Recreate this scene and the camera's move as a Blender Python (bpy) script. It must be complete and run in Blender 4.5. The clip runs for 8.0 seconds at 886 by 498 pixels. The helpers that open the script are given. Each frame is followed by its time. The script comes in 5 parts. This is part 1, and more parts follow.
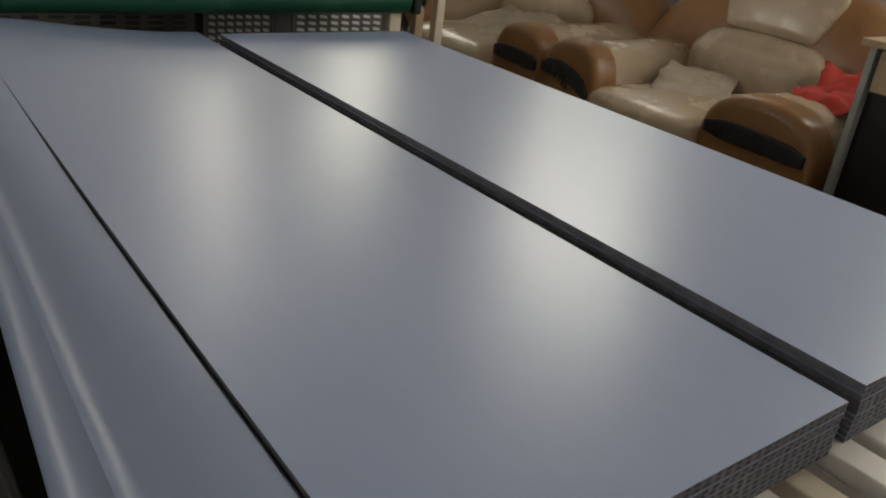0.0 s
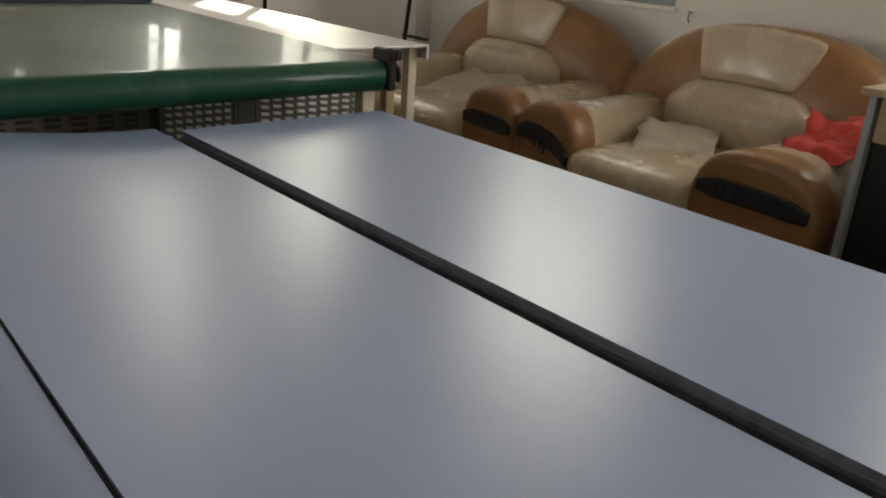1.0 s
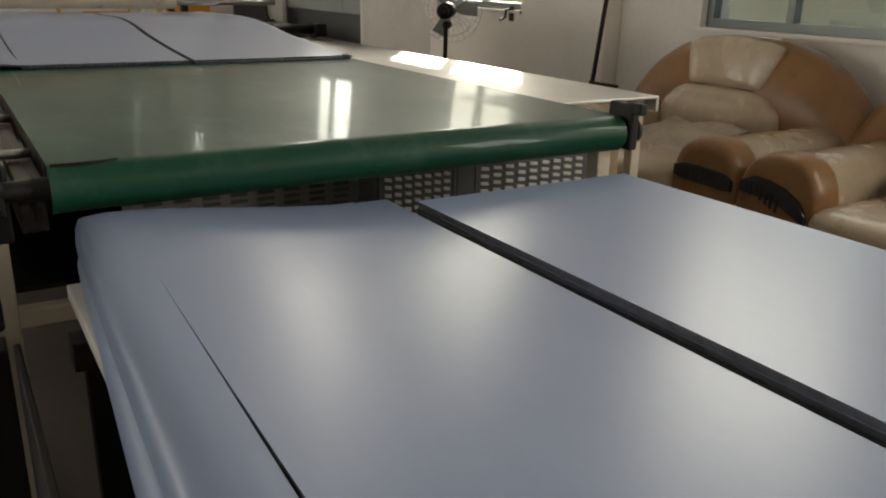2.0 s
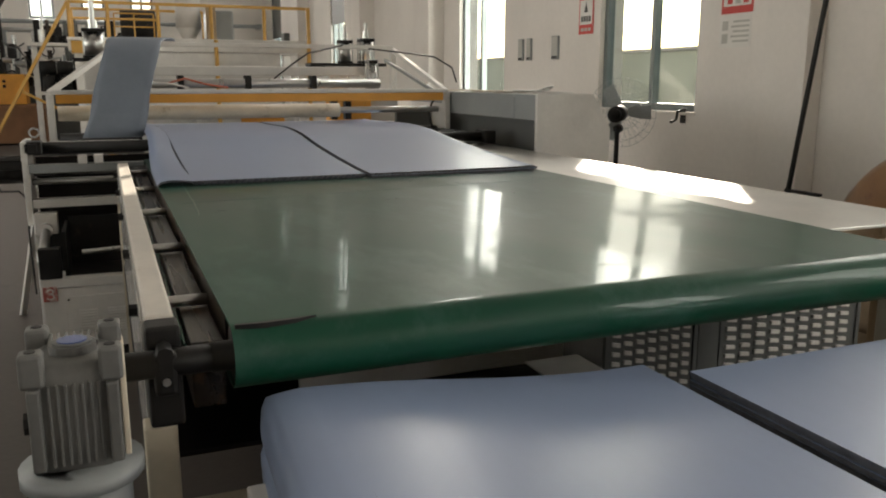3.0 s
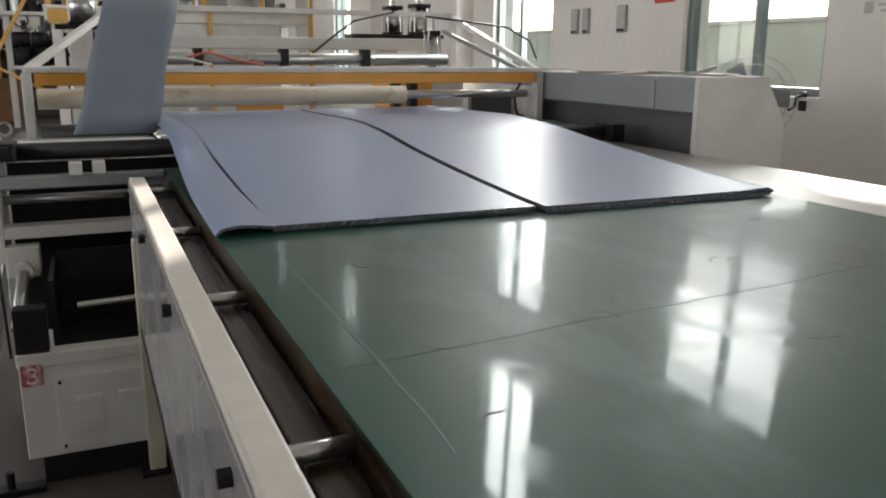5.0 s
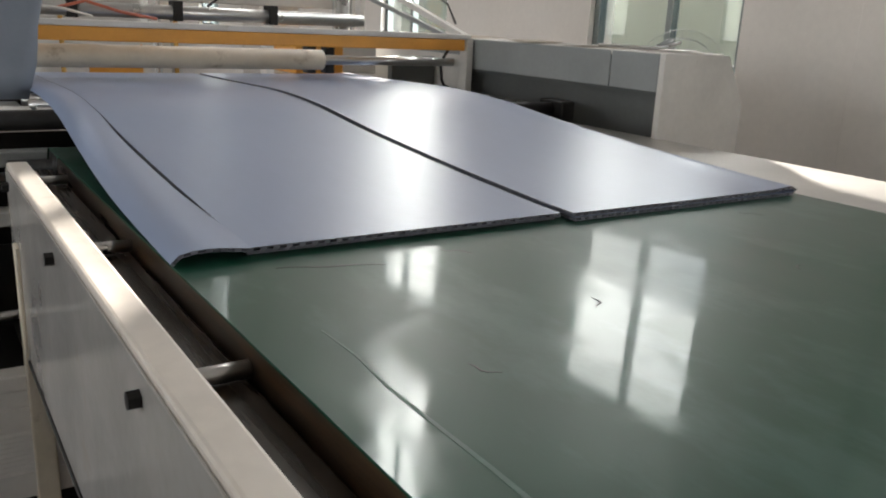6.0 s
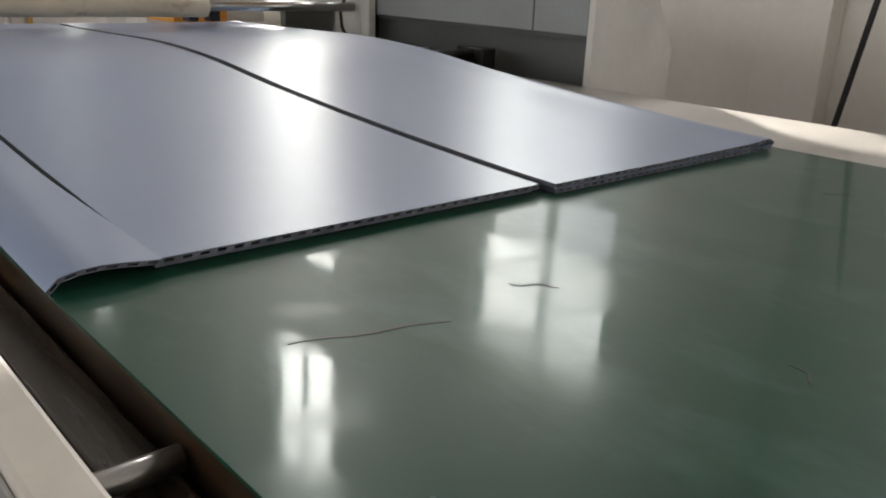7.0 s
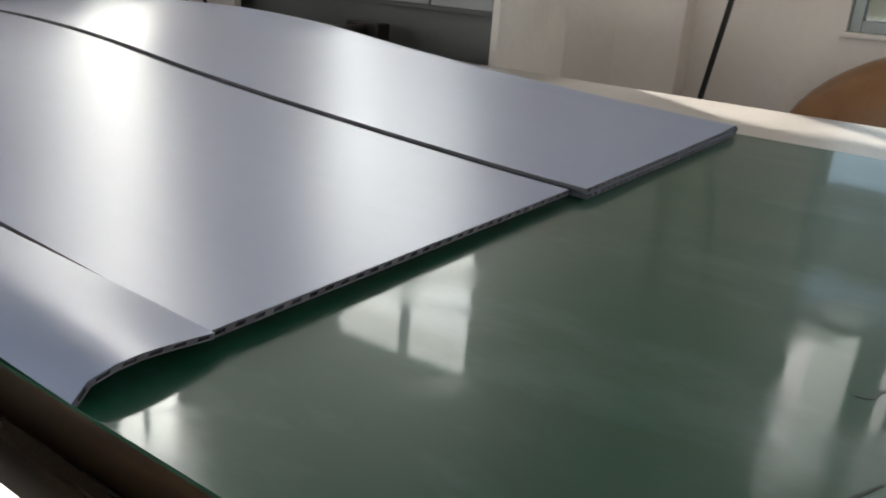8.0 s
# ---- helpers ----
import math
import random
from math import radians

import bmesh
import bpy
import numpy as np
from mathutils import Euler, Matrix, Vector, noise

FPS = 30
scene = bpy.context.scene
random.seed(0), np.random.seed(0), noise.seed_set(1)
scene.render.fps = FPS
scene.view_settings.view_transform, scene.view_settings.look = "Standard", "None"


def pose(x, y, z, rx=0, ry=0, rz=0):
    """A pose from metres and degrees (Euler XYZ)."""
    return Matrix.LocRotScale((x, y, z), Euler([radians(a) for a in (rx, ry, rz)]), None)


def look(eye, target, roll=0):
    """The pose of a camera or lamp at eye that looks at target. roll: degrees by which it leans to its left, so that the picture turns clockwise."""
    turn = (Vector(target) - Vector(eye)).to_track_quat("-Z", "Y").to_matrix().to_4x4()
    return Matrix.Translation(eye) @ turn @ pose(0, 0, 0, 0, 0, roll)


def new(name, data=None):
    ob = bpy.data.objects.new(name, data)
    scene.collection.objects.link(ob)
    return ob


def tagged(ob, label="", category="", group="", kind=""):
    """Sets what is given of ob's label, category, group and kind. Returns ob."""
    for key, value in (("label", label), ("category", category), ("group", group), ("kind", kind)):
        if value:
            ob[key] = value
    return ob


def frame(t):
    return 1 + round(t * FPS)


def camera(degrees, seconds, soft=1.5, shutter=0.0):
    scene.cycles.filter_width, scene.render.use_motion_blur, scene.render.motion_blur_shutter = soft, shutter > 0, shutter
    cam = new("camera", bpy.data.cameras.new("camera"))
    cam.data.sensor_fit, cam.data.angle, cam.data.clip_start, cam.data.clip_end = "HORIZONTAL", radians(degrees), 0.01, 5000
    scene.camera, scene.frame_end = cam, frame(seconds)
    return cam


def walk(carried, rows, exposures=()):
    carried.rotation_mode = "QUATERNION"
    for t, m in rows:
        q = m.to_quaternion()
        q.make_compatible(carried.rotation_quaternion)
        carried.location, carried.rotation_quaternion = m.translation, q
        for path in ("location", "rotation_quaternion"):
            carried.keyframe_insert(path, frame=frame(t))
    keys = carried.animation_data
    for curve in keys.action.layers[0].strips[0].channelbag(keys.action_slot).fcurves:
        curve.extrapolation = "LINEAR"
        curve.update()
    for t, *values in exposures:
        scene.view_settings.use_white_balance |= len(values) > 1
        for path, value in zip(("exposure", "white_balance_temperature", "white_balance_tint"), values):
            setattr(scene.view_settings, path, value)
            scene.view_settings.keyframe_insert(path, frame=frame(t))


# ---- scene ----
cam = camera(57.1, 8.0, soft=2.0)

PATH = [
    (0, (-0.201, -2.426, 1.278), (0.955, -1.026, 0.439), 7.3),
    (0.5, (-0.186, -2.241, 1.264), (0.985, -0.847, 0.436), 6.8),
    (1, (-0.124, -2.139, 1.287), (1.135, -0.758, 0.575), 4.2),
    (1.5, (-0.119, -1.982, 1.282), (1.081, -0.551, 0.567), 3.2),
    (2, (-0.154, -1.718, 1.266), (0.841, -0.102, 0.636), 1.3),
    (2.2, (-0.17, -1.626, 1.278), (0.782, 0.026, 0.674), 1.0),
    (3.3, (-0.148, -0.986, 1.266), (0.526, 0.86, 0.896), 0.2),
    (3.5, (-0.171, -0.833, 1.278), (0.483, 1.02, 0.905), 0.4),
    (4, (-0.212, -0.503, 1.284), (0.459, 1.343, 0.907), 0.6),
    (4.5, (-0.192, -0.154, 1.29), (0.491, 1.684, 0.898), 0.5),
    (5, (-0.231, 0.105, 1.269), (0.55, 1.888, 0.808), 0.4),
    (5.2, (-0.244, 0.175, 1.273), (0.605, 1.918, 0.783), 1.0),
    (6.3, (-0.318, 0.695, 1.263), (0.778, 2.278, 0.721), 3.0),
    (6.5, (-0.293, 0.703, 1.244), (0.787, 2.294, 0.698), 3.1),
    (7, (-0.224, 0.925, 1.233), (1.05, 2.328, 0.594), 2.5),
    (7.5, (-0.236, 1.143, 1.231), (1.221, 2.337, 0.559), 4.0),
    (8, (-0.27, 1.28, 1.218), (1.286, 2.335, 0.539), 4.3),
]
# the clip's camera brightens a little and cools its picture on the way
EXPOSE = [(0.0, 0.88, 6850, 10), (2.0, 1.03, 6900, 10), (3.5, 1.18, 6400, 10), (4.5, 1.28, 6050, 11), (8.0, 1.28, 6300, 13)]
walk(cam, [(t, look(eye, target, roll)) for t, eye, target, roll in PATH], EXPOSE)

# ---- light ----
world = bpy.data.worlds.new("sky")
scene.world = world
world.use_nodes = True
wn = world.node_tree.nodes
sky = wn.new("ShaderNodeTexSky")
sky.sky_type = "NISHITA"
sky.sun_disc = False
SUN_AZ = math.atan2(0.804, 0.595)       # towards the sun, from +x
SUN_EL = radians(26.7)
sky.sun_elevation = SUN_EL
sky.sun_rotation = math.pi / 2 - SUN_AZ
wn["Background"].inputs["Strength"].default_value = 0.14
world.node_tree.links.new(sky.outputs[0], wn["Background"].inputs["Color"])

sun_data = bpy.data.lights.new("sun", "SUN")
sun_data.energy, sun_data.angle, sun_data.color = 5.0, radians(0.6), (1.0, 0.90, 0.76)
sun = new("sun", sun_data)
to_sun = Vector((math.cos(SUN_AZ) * math.cos(SUN_EL), math.sin(SUN_AZ) * math.cos(SUN_EL), math.sin(SUN_EL)))
sun.matrix_world = look(to_sun * 40, (0, 0, 0))


def window_light(x, y, z, tx, ty, w, h, watts, color=(1.0, 0.95, 0.88), spread=180):
    """Sky light in a window's opening."""
    d = bpy.data.lights.new("window_light", "AREA")
    d.shape, d.size, d.size_y, d.energy, d.color = "RECTANGLE", w, h, watts, color
    d.spread = radians(spread)
    ob = new("window_light", d)
    ob.matrix_world = look((x, y, z), (x + tx, y + ty, z))
    return ob



# ---- materials ----
def mat(name, color, rough=0.5, metal=0.0, var=0.12, scale=6.0, fine=60.0, bump=0.0, bump_scale=80.0, color2=None, stretch=(1, 1, 1),
        rough_var=0.08, spec=0.5, wear=None, wear_at=0.62, wear_scale=9.0, coat=0.0, coat_rough=0.08, rand=0.0):
    """Colour at two scales of noise, uneven roughness, fine relief and, where given, worn or stained patches."""
    m = bpy.data.materials.new(name)
    m.use_nodes = True
    n, k = m.node_tree.nodes, m.node_tree.links
    b = n["Principled BSDF"]
    b.inputs["Metallic"].default_value = metal
    b.inputs["Specular IOR Level"].default_value = spec
    b.inputs["Coat Weight"].default_value = coat
    b.inputs["Coat Roughness"].default_value = coat_rough
    tc = n.new("ShaderNodeTexCoord")
    mp = n.new("ShaderNodeMapping")
    mp.inputs["Scale"].default_value = stretch
    k.new(tc.outputs["Object"], mp.inputs["Vector"])
    n1 = n.new("ShaderNodeTexNoise")
    n1.inputs["Scale"].default_value, n1.inputs["Detail"].default_value = scale, 5
    n2 = n.new("ShaderNodeTexNoise")
    n2.inputs["Scale"].default_value, n2.inputs["Detail"].default_value = fine, 3
    for q in (n1, n2):
        k.new(mp.outputs["Vector"], q.inputs["Vector"])
    mix = n.new("ShaderNodeMix")
    mix.data_type = "RGBA"
    c2 = color2 or tuple(c * (1 - 2.2 * var) for c in color)
    mix.inputs["A"].default_value = (*c2, 1)
    mix.inputs["B"].default_value = (*color, 1)
    add = n.new("ShaderNodeMath")
    add.operation = "MULTIPLY_ADD"
    add.inputs[1].default_value = 0.35
    k.new(n2.outputs["Fac"], add.inputs[0])
    k.new(n1.outputs["Fac"], add.inputs[2])
    ramp = n.new("ShaderNodeMapRange")
    ramp.inputs["From Min"].default_value, ramp.inputs["From Max"].default_value = 0.45, 0.9
    k.new(add.outputs[0], ramp.inputs["Value"])
    k.new(ramp.outputs["Result"], mix.inputs["Factor"])
    out = mix.outputs["Result"]
    if wear:
        n3 = n.new("ShaderNodeTexNoise")
        n3.inputs["Scale"].default_value, n3.inputs["Detail"].default_value, n3.inputs["Roughness"].default_value = wear_scale, 8, 0.65
        k.new(mp.outputs["Vector"], n3.inputs["Vector"])
        r3 = n.new("ShaderNodeMapRange")
        r3.inputs["From Min"].default_value, r3.inputs["From Max"].default_value = wear_at, wear_at + 0.1
        k.new(n3.outputs["Fac"], r3.inputs["Value"])
        mw = n.new("ShaderNodeMix")
        mw.data_type = "RGBA"
        k.new(out, mw.inputs["A"])
        mw.inputs["B"].default_value = (*wear, 1)
        k.new(r3.outputs["Result"], mw.inputs["Factor"])
        out = mw.outputs["Result"]
    if rand:
        oi = n.new("ShaderNodeObjectInfo")
        hs = n.new("ShaderNodeHueSaturation")
        rr = n.new("ShaderNodeMapRange")
        rr.inputs["To Min"].default_value, rr.inputs["To Max"].default_value = 1 - rand, 1 + rand
        k.new(oi.outputs["Random"], rr.inputs["Value"])
        k.new(rr.outputs["Result"], hs.inputs["Value"])
        k.new(out, hs.inputs["Color"])
        out = hs.outputs["Color"]
    k.new(out, b.inputs["Base Color"])
    rv = n.new("ShaderNodeMapRange")
    rv.inputs["To Min"].default_value, rv.inputs["To Max"].default_value = max(0.02, rough - rough_var), rough + rough_var
    k.new(n1.outputs["Fac"], rv.inputs["Value"])
    k.new(rv.outputs["Result"], b.inputs["Roughness"])
    if bump:
        nb = n.new("ShaderNodeTexNoise")
        nb.inputs["Scale"].default_value, nb.inputs["Detail"].default_value = bump_scale, 4
        k.new(mp.outputs["Vector"], nb.inputs["Vector"])
        bp = n.new("ShaderNodeBump")
        bp.inputs["Strength"].default_value, bp.inputs["Distance"].default_value = bump, 0.01
        k.new(nb.outputs["Fac"], bp.inputs["Height"])
        k.new(bp.outputs["Normal"], b.inputs["Normal"])
    return m


def glass_mat():
    m = bpy.data.materials.new("window_glass")
    m.use_nodes = True
    n, k = m.node_tree.nodes, m.node_tree.links
    n.clear()
    o = n.new("ShaderNodeOutputMaterial")
    t = n.new("ShaderNodeBsdfTransparent")
    t.inputs["Color"].default_value = (0.93, 0.96, 0.94, 1)
    g = n.new("ShaderNodeBsdfGlossy")
    g.inputs["Roughness"].default_value = 0.02
    x = n.new("ShaderNodeMixShader")
    x.inputs[0].default_value = 0.07
    k.new(t.outputs[0], x.inputs[1])
    k.new(g.outputs[0], x.inputs[2])
    k.new(x.outputs[0], o.inputs["Surface"])
    return m


M_PLASTER = mat("plaster", (0.82, 0.78, 0.735), 0.75, var=0.05, scale=1.3, fine=25, bump=0.08, bump_scale=60)
M_CEIL = mat("ceiling_paint", (0.62, 0.61, 0.58), 0.8, var=0.06, scale=1.0)
M_FLOOR = mat("concrete", (0.098, 0.082, 0.070), 0.62, var=0.14, scale=1.1, fine=30, bump=0.1, bump_scale=40, wear=(0.066, 0.056, 0.048), wear_at=0.58, wear_scale=2.2)
M_ALU = mat("window_aluminium", (0.22, 0.25, 0.25), 0.4, metal=0.5, var=0.06)
M_GLASS = glass_mat()
M_YARD = mat("yard_concrete", (0.32, 0.31, 0.29), 0.85, var=0.1, scale=0.6)
M_OUTWALL = mat("outside_wall", (0.30, 0.32, 0.27), 0.85, var=0.15, scale=0.8)
M_AWN = mat("awning_sheet", (0.62, 0.63, 0.62), 0.6, var=0.06, scale=1.0)
M_ROOF = mat("canopy_sheet", (0.34, 0.34, 0.33), 0.6, var=0.1, scale=1.0)
M_BELT = mat("belt_pvc", (0.004, 0.062, 0.032), 0.44, coat=0.34, coat_rough=0.07, spec=0.2, var=0.16, scale=2.4, fine=18, rough_var=0.08, bump=0.034, bump_scale=8, color2=(0.011, 0.058, 0.037), wear=(0.024, 0.084, 0.060), wear_at=0.53, wear_scale=4, stretch=(1, 0.45, 1))
bn, bk = M_BELT.node_tree.nodes, M_BELT.node_tree.links
scuff_noise = bn.new("ShaderNodeTexNoise")     # rubbed patches blur the gloss
scuff_noise.inputs["Scale"].default_value, scuff_noise.inputs["Detail"].default_value, scuff_noise.inputs["Distortion"].default_value = 7.0, 7, 1.2
scuff_map = bn.new("ShaderNodeMapRange")
scuff_map.inputs["From Min"].default_value, scuff_map.inputs["From Max"].default_value = 0.46, 0.68
scuff_map.inputs["To Min"].default_value, scuff_map.inputs["To Max"].default_value = 0.045, 0.20
bk.new(bn["Texture Coordinate"].outputs["Object"], scuff_noise.inputs["Vector"])
bk.new(scuff_noise.outputs["Fac"], scuff_map.inputs["Value"])
bk.new(scuff_map.outputs["Result"], bn["Principled BSDF"].inputs["Coat Roughness"])
M_ROLL = mat("belt_green_edge", (0.016, 0.085, 0.050), 0.22, var=0.1, scale=5, rough_var=0.06, bump=0.01, bump_scale=10)
M_MARK = mat("belt_scuff_pale", (0.024, 0.10, 0.066), 0.5, var=0.2, scale=20)
M_MARKD = mat("belt_scratch_dark", (0.007, 0.030, 0.022), 0.5, var=0.2, scale=30)
M_SHEET = mat("polypropylene_sheet", (0.256, 0.324, 0.482), 0.33, spec=0.55, var=0.035, scale=1.8, fine=40, rough_var=0.035, bump=0.008, bump_scale=14, stretch=(1, 0.25, 1))
# cut edges; also the shade coloured into the lower sheet on the belt
M_EDGE_SHADE = mat("polypropylene_cut_edge_and_shade", (0.115, 0.122, 0.145), 0.5, var=0.2, scale=30)
M_STRIP = mat("polypropylene_strip", (0.21, 0.245, 0.30), 0.5, var=0.06, scale=8, bump=0.02, bump_scale=60)
M_WHITE = mat("white_enamel", (0.72, 0.70, 0.66), 0.42, var=0.07, scale=6, fine=50, bump=0.02, bump_scale=50, wear=(0.42, 0.38, 0.33), wear_at=0.66, wear_scale=7)
M_RAIL = mat("off_white_enamel", (0.70, 0.65, 0.58), 0.42, var=0.07, scale=5, fine=40, bump=0.02, wear=(0.50, 0.43, 0.35), wear_at=0.62, wear_scale=6)
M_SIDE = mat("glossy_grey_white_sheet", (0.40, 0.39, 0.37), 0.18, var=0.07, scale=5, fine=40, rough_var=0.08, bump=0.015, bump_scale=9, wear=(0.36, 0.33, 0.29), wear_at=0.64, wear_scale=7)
M_CREAM = mat("cream_enamel", (0.68, 0.61, 0.48), 0.5, var=0.08, scale=7, wear=(0.36, 0.29, 0.20), wear_at=0.62, wear_scale=8)
M_ORANGE = mat("orange_enamel", (0.80, 0.36, 0.045), 0.45, var=0.08, scale=6, wear=(0.45, 0.24, 0.07), wear_at=0.68, wear_scale=8)
M_YELLOW = mat("yellow_enamel", (0.66, 0.38, 0.09), 0.5, var=0.1, scale=6)
M_GREY = mat("grey_enamel", (0.30, 0.32, 0.32), 0.45, var=0.07, scale=4, bump=0.01)
M_DGREY = mat("dark_grey_enamel", (0.105, 0.112, 0.108), 0.5, var=0.1, scale=4)
M_BLACK = mat("black_steel", (0.018, 0.017, 0.016), 0.5, spec=0.28, var=0.25, scale=9, wear=(0.06, 0.05, 0.04), wear_at=0.62)
M_RUST = mat("oily_brown_steel", (0.042, 0.030, 0.020), 0.28, spec=0.5, var=0.3, scale=14, wear=(0.11, 0.066, 0.034), wear_at=0.56, wear_scale=12, stretch=(2, 0.08, 1))
M_STEEL = mat("brushed_steel", (0.55, 0.55, 0.54), 0.3, metal=1.0, var=0.08, scale=8, rough_var=0.1)
M_GALV = mat("galvanised_sheet", (0.62, 0.61, 0.58), 0.38, metal=0.55, var=0.1, scale=5, fine=90, rough_var=0.1, bump=0.03, bump_scale=140)
M_CAST = mat("cast_aluminium", (0.20, 0.20, 0.19), 0.5, metal=0.5, var=0.12, scale=14, bump=0.05, bump_scale=120, wear=(0.18, 0.17, 0.16), wear_at=0.62)
M_LEATHER = mat("brown_leather", (0.30, 0.150, 0.056), 0.32, var=0.12, scale=6, fine=70, bump=0.07, bump_scale=90, wear=(0.16, 0.065, 0.028), wear_at=0.6, wear_scale=5)
M_CREAML = mat("cream_leather", (0.52, 0.42, 0.30), 0.26, coat=0.25, coat_rough=0.16, var=0.09, scale=6, fine=70, bump=0.07, bump_scale=70, wear=(0.44, 0.34, 0.24), wear_at=0.6, wear_scale=5)
M_BLACKL = mat("black_leather", (0.022, 0.022, 0.025), 0.4, var=0.2, scale=20, bump=0.06, bump_scale=90)
M_PAPER = mat("old_card", (0.52, 0.45, 0.36), 0.8, var=0.12, scale=12, wear=(0.36, 0.29, 0.21), wear_at=0.6, wear_scale=14)
M_RED = mat("red_cloth", (0.55, 0.045, 0.030), 0.8, var=0.15, scale=14, bump=0.1, bump_scale=90)
M_REDP = mat("red_print", (0.60, 0.055, 0.045), 0.5, var=0.05)
M_REDW = mat("worn_red_print", (0.50, 0.13, 0.11), 0.6, var=0.1, scale=30, wear=(0.62, 0.45, 0.40), wear_at=0.5, wear_scale=40)
M_WPRINT = mat("white_print", (0.78, 0.76, 0.72), 0.5, var=0.04)
M_BPRINT = mat("black_print", (0.04, 0.04, 0.04), 0.5, var=0.04)
M_FPRINT = mat("faded_print", (0.50, 0.49, 0.45), 0.6, var=0.06)
M_WOOD = mat("rough_timber", (0.42, 0.31, 0.19), 0.7, var=0.15, scale=5, bump=0.1, stretch=(6, 6, 1))
M_BROWN = mat("brown_cardboard", (0.27, 0.135, 0.065), 0.75, var=0.12, scale=4)
M_BLUE = mat("blue_label", (0.07, 0.11, 0.30), 0.4, var=0.1, scale=20)
M_FABRIC = mat("dark_cavity", (0.012, 0.011, 0.010), 0.7, var=0.2)
M_COPPER = mat("rubber_cable", (0.02, 0.02, 0.02), 0.5, var=0.1)
M_PIPE = mat("red_hose", (0.50, 0.14, 0.08), 0.5, var=0.1)


# ---- mesh helpers ----
def box(bm, x0, x1, y0, y1, z0, z1, bev=0.0):
    r = bmesh.ops.create_cube(bm, size=1.0)
    vs = r["verts"]
    for v in vs:
        v.co = Vector(((x0 + x1) / 2 + v.co.x * (x1 - x0), (y0 + y1) / 2 + v.co.y * (y1 - y0), (z0 + z1) / 2 + v.co.z * (z1 - z0)))
    if bev:
        es = list({e for v in vs for e in v.link_edges})
        bmesh.ops.bevel(bm, geom=es, offset=bev, segments=2, affect="EDGES", profile=0.5)
    return bm


def rod(bm, a, b, r, n=14, r2=None):
    a, b = Vector(a), Vector(b)
    q = (b - a).to_track_quat("Z", "Y").to_matrix().to_4x4()
    bmesh.ops.create_cone(bm, cap_ends=True, segments=n, radius1=r, radius2=r if r2 is None else r2, depth=(b - a).length,
                          matrix=Matrix.Translation((a + b) / 2) @ q)
    return bm


def bar(bm, a, b, w, h, bev=0.0):
    """A square bar between two points."""
    a, b = Vector(a), Vector(b)
    q = (b - a).to_track_quat("Y", "Z").to_matrix().to_4x4()
    t = bmesh.new()
    box(t, -w / 2, w / 2, -(b - a).length / 2, (b - a).length / 2, -h / 2, h / 2, bev)
    t.transform(Matrix.Translation((a + b) / 2) @ q)
    join(bm, t)
    return bm


def join(bm, t):
    me = bpy.data.meshes.new("t")
    t.to_mesh(me)
    t.free()
    bm.from_mesh(me)
    bpy.data.meshes.remove(me)
    return bm


def pipe(bm, pts, r, n=8):
    """A bent round bar through points."""
    pts = [Vector(p) for p in pts]
    rings = []
    for i, p in enumerate(pts):
        d = (pts[min(i + 1, len(pts) - 1)] - pts[max(i - 1, 0)]).normalized()
        side = d.orthogonal().normalized() if i == 0 else (last - d * last.dot(d)).normalized()
        last = side
        up = d.cross(side)
        rings.append([bm.verts.new(p + r * (side * math.cos(2 * math.pi * j / n) + up * math.sin(2 * math.pi * j / n))) for j in range(n)])
    for a, b in zip(rings, rings[1:]):
        for j in range(n):
            bm.faces.new((a[j], a[(j + 1) % n], b[(j + 1) % n], b[j]))
    bm.faces.new(rings[0][::-1])
    bm.faces.new(rings[-1])
    return bm


def prism(bm, pts, axis, a0, a1):
    """A closed outline, in the two other axes, drawn out along an axis."""
    def at(u, v, w):
        return {"x": (w, u, v), "y": (u, w, v), "z": (u, v, w)}[axis]
    A = [bm.verts.new(at(u, v, a0)) for u, v in pts]
    B = [bm.verts.new(at(u, v, a1)) for u, v in pts]
    bm.faces.new(A)
    bm.faces.new(B[::-1])
    for i in range(len(pts)):
        j = (i + 1) % len(pts)
        bm.faces.new((A[j], A[i], B[i], B[j]))
    bmesh.ops.recalc_face_normals(bm, faces=bm.faces)
    return bm


def origin_of(ob):
    p = Vector(ob.location)
    while ob.parent:
        ob = ob.parent
        p += ob.location
    return p


def part(name, bm, material, parent=None, label="", smooth=False):
    """Links a bmesh, drawn in the world's metres, as one mesh under a thing or a part."""
    if parent:
        bmesh.ops.translate(bm, verts=bm.verts, vec=-origin_of(parent))
    me = bpy.data.meshes.new(name)
    bm.to_mesh(me)
    bm.free()
    me.materials.append(material)
    if smooth:
        me.shade_smooth()
    ob = new(name, me)
    ob.parent = parent
    if label:
        tagged(ob, label)
    return ob


def thing(name, at, label, category, group=""):
    ob = new(name)
    ob.empty_display_size = 0.1
    ob.location = at
    return tagged(ob, label, category, group)


def structure(name, bm, material, label, category, smooth=False):
    return tagged(part(name, bm, material, None, "", smooth), label, category, "", "structure")


def B():
    return bmesh.new()


def bx(*a, bev=0.0):
    return box(bmesh.new(), *a, bev)


def rd(*a, **k):
    return rod(bmesh.new(), *a, **k)


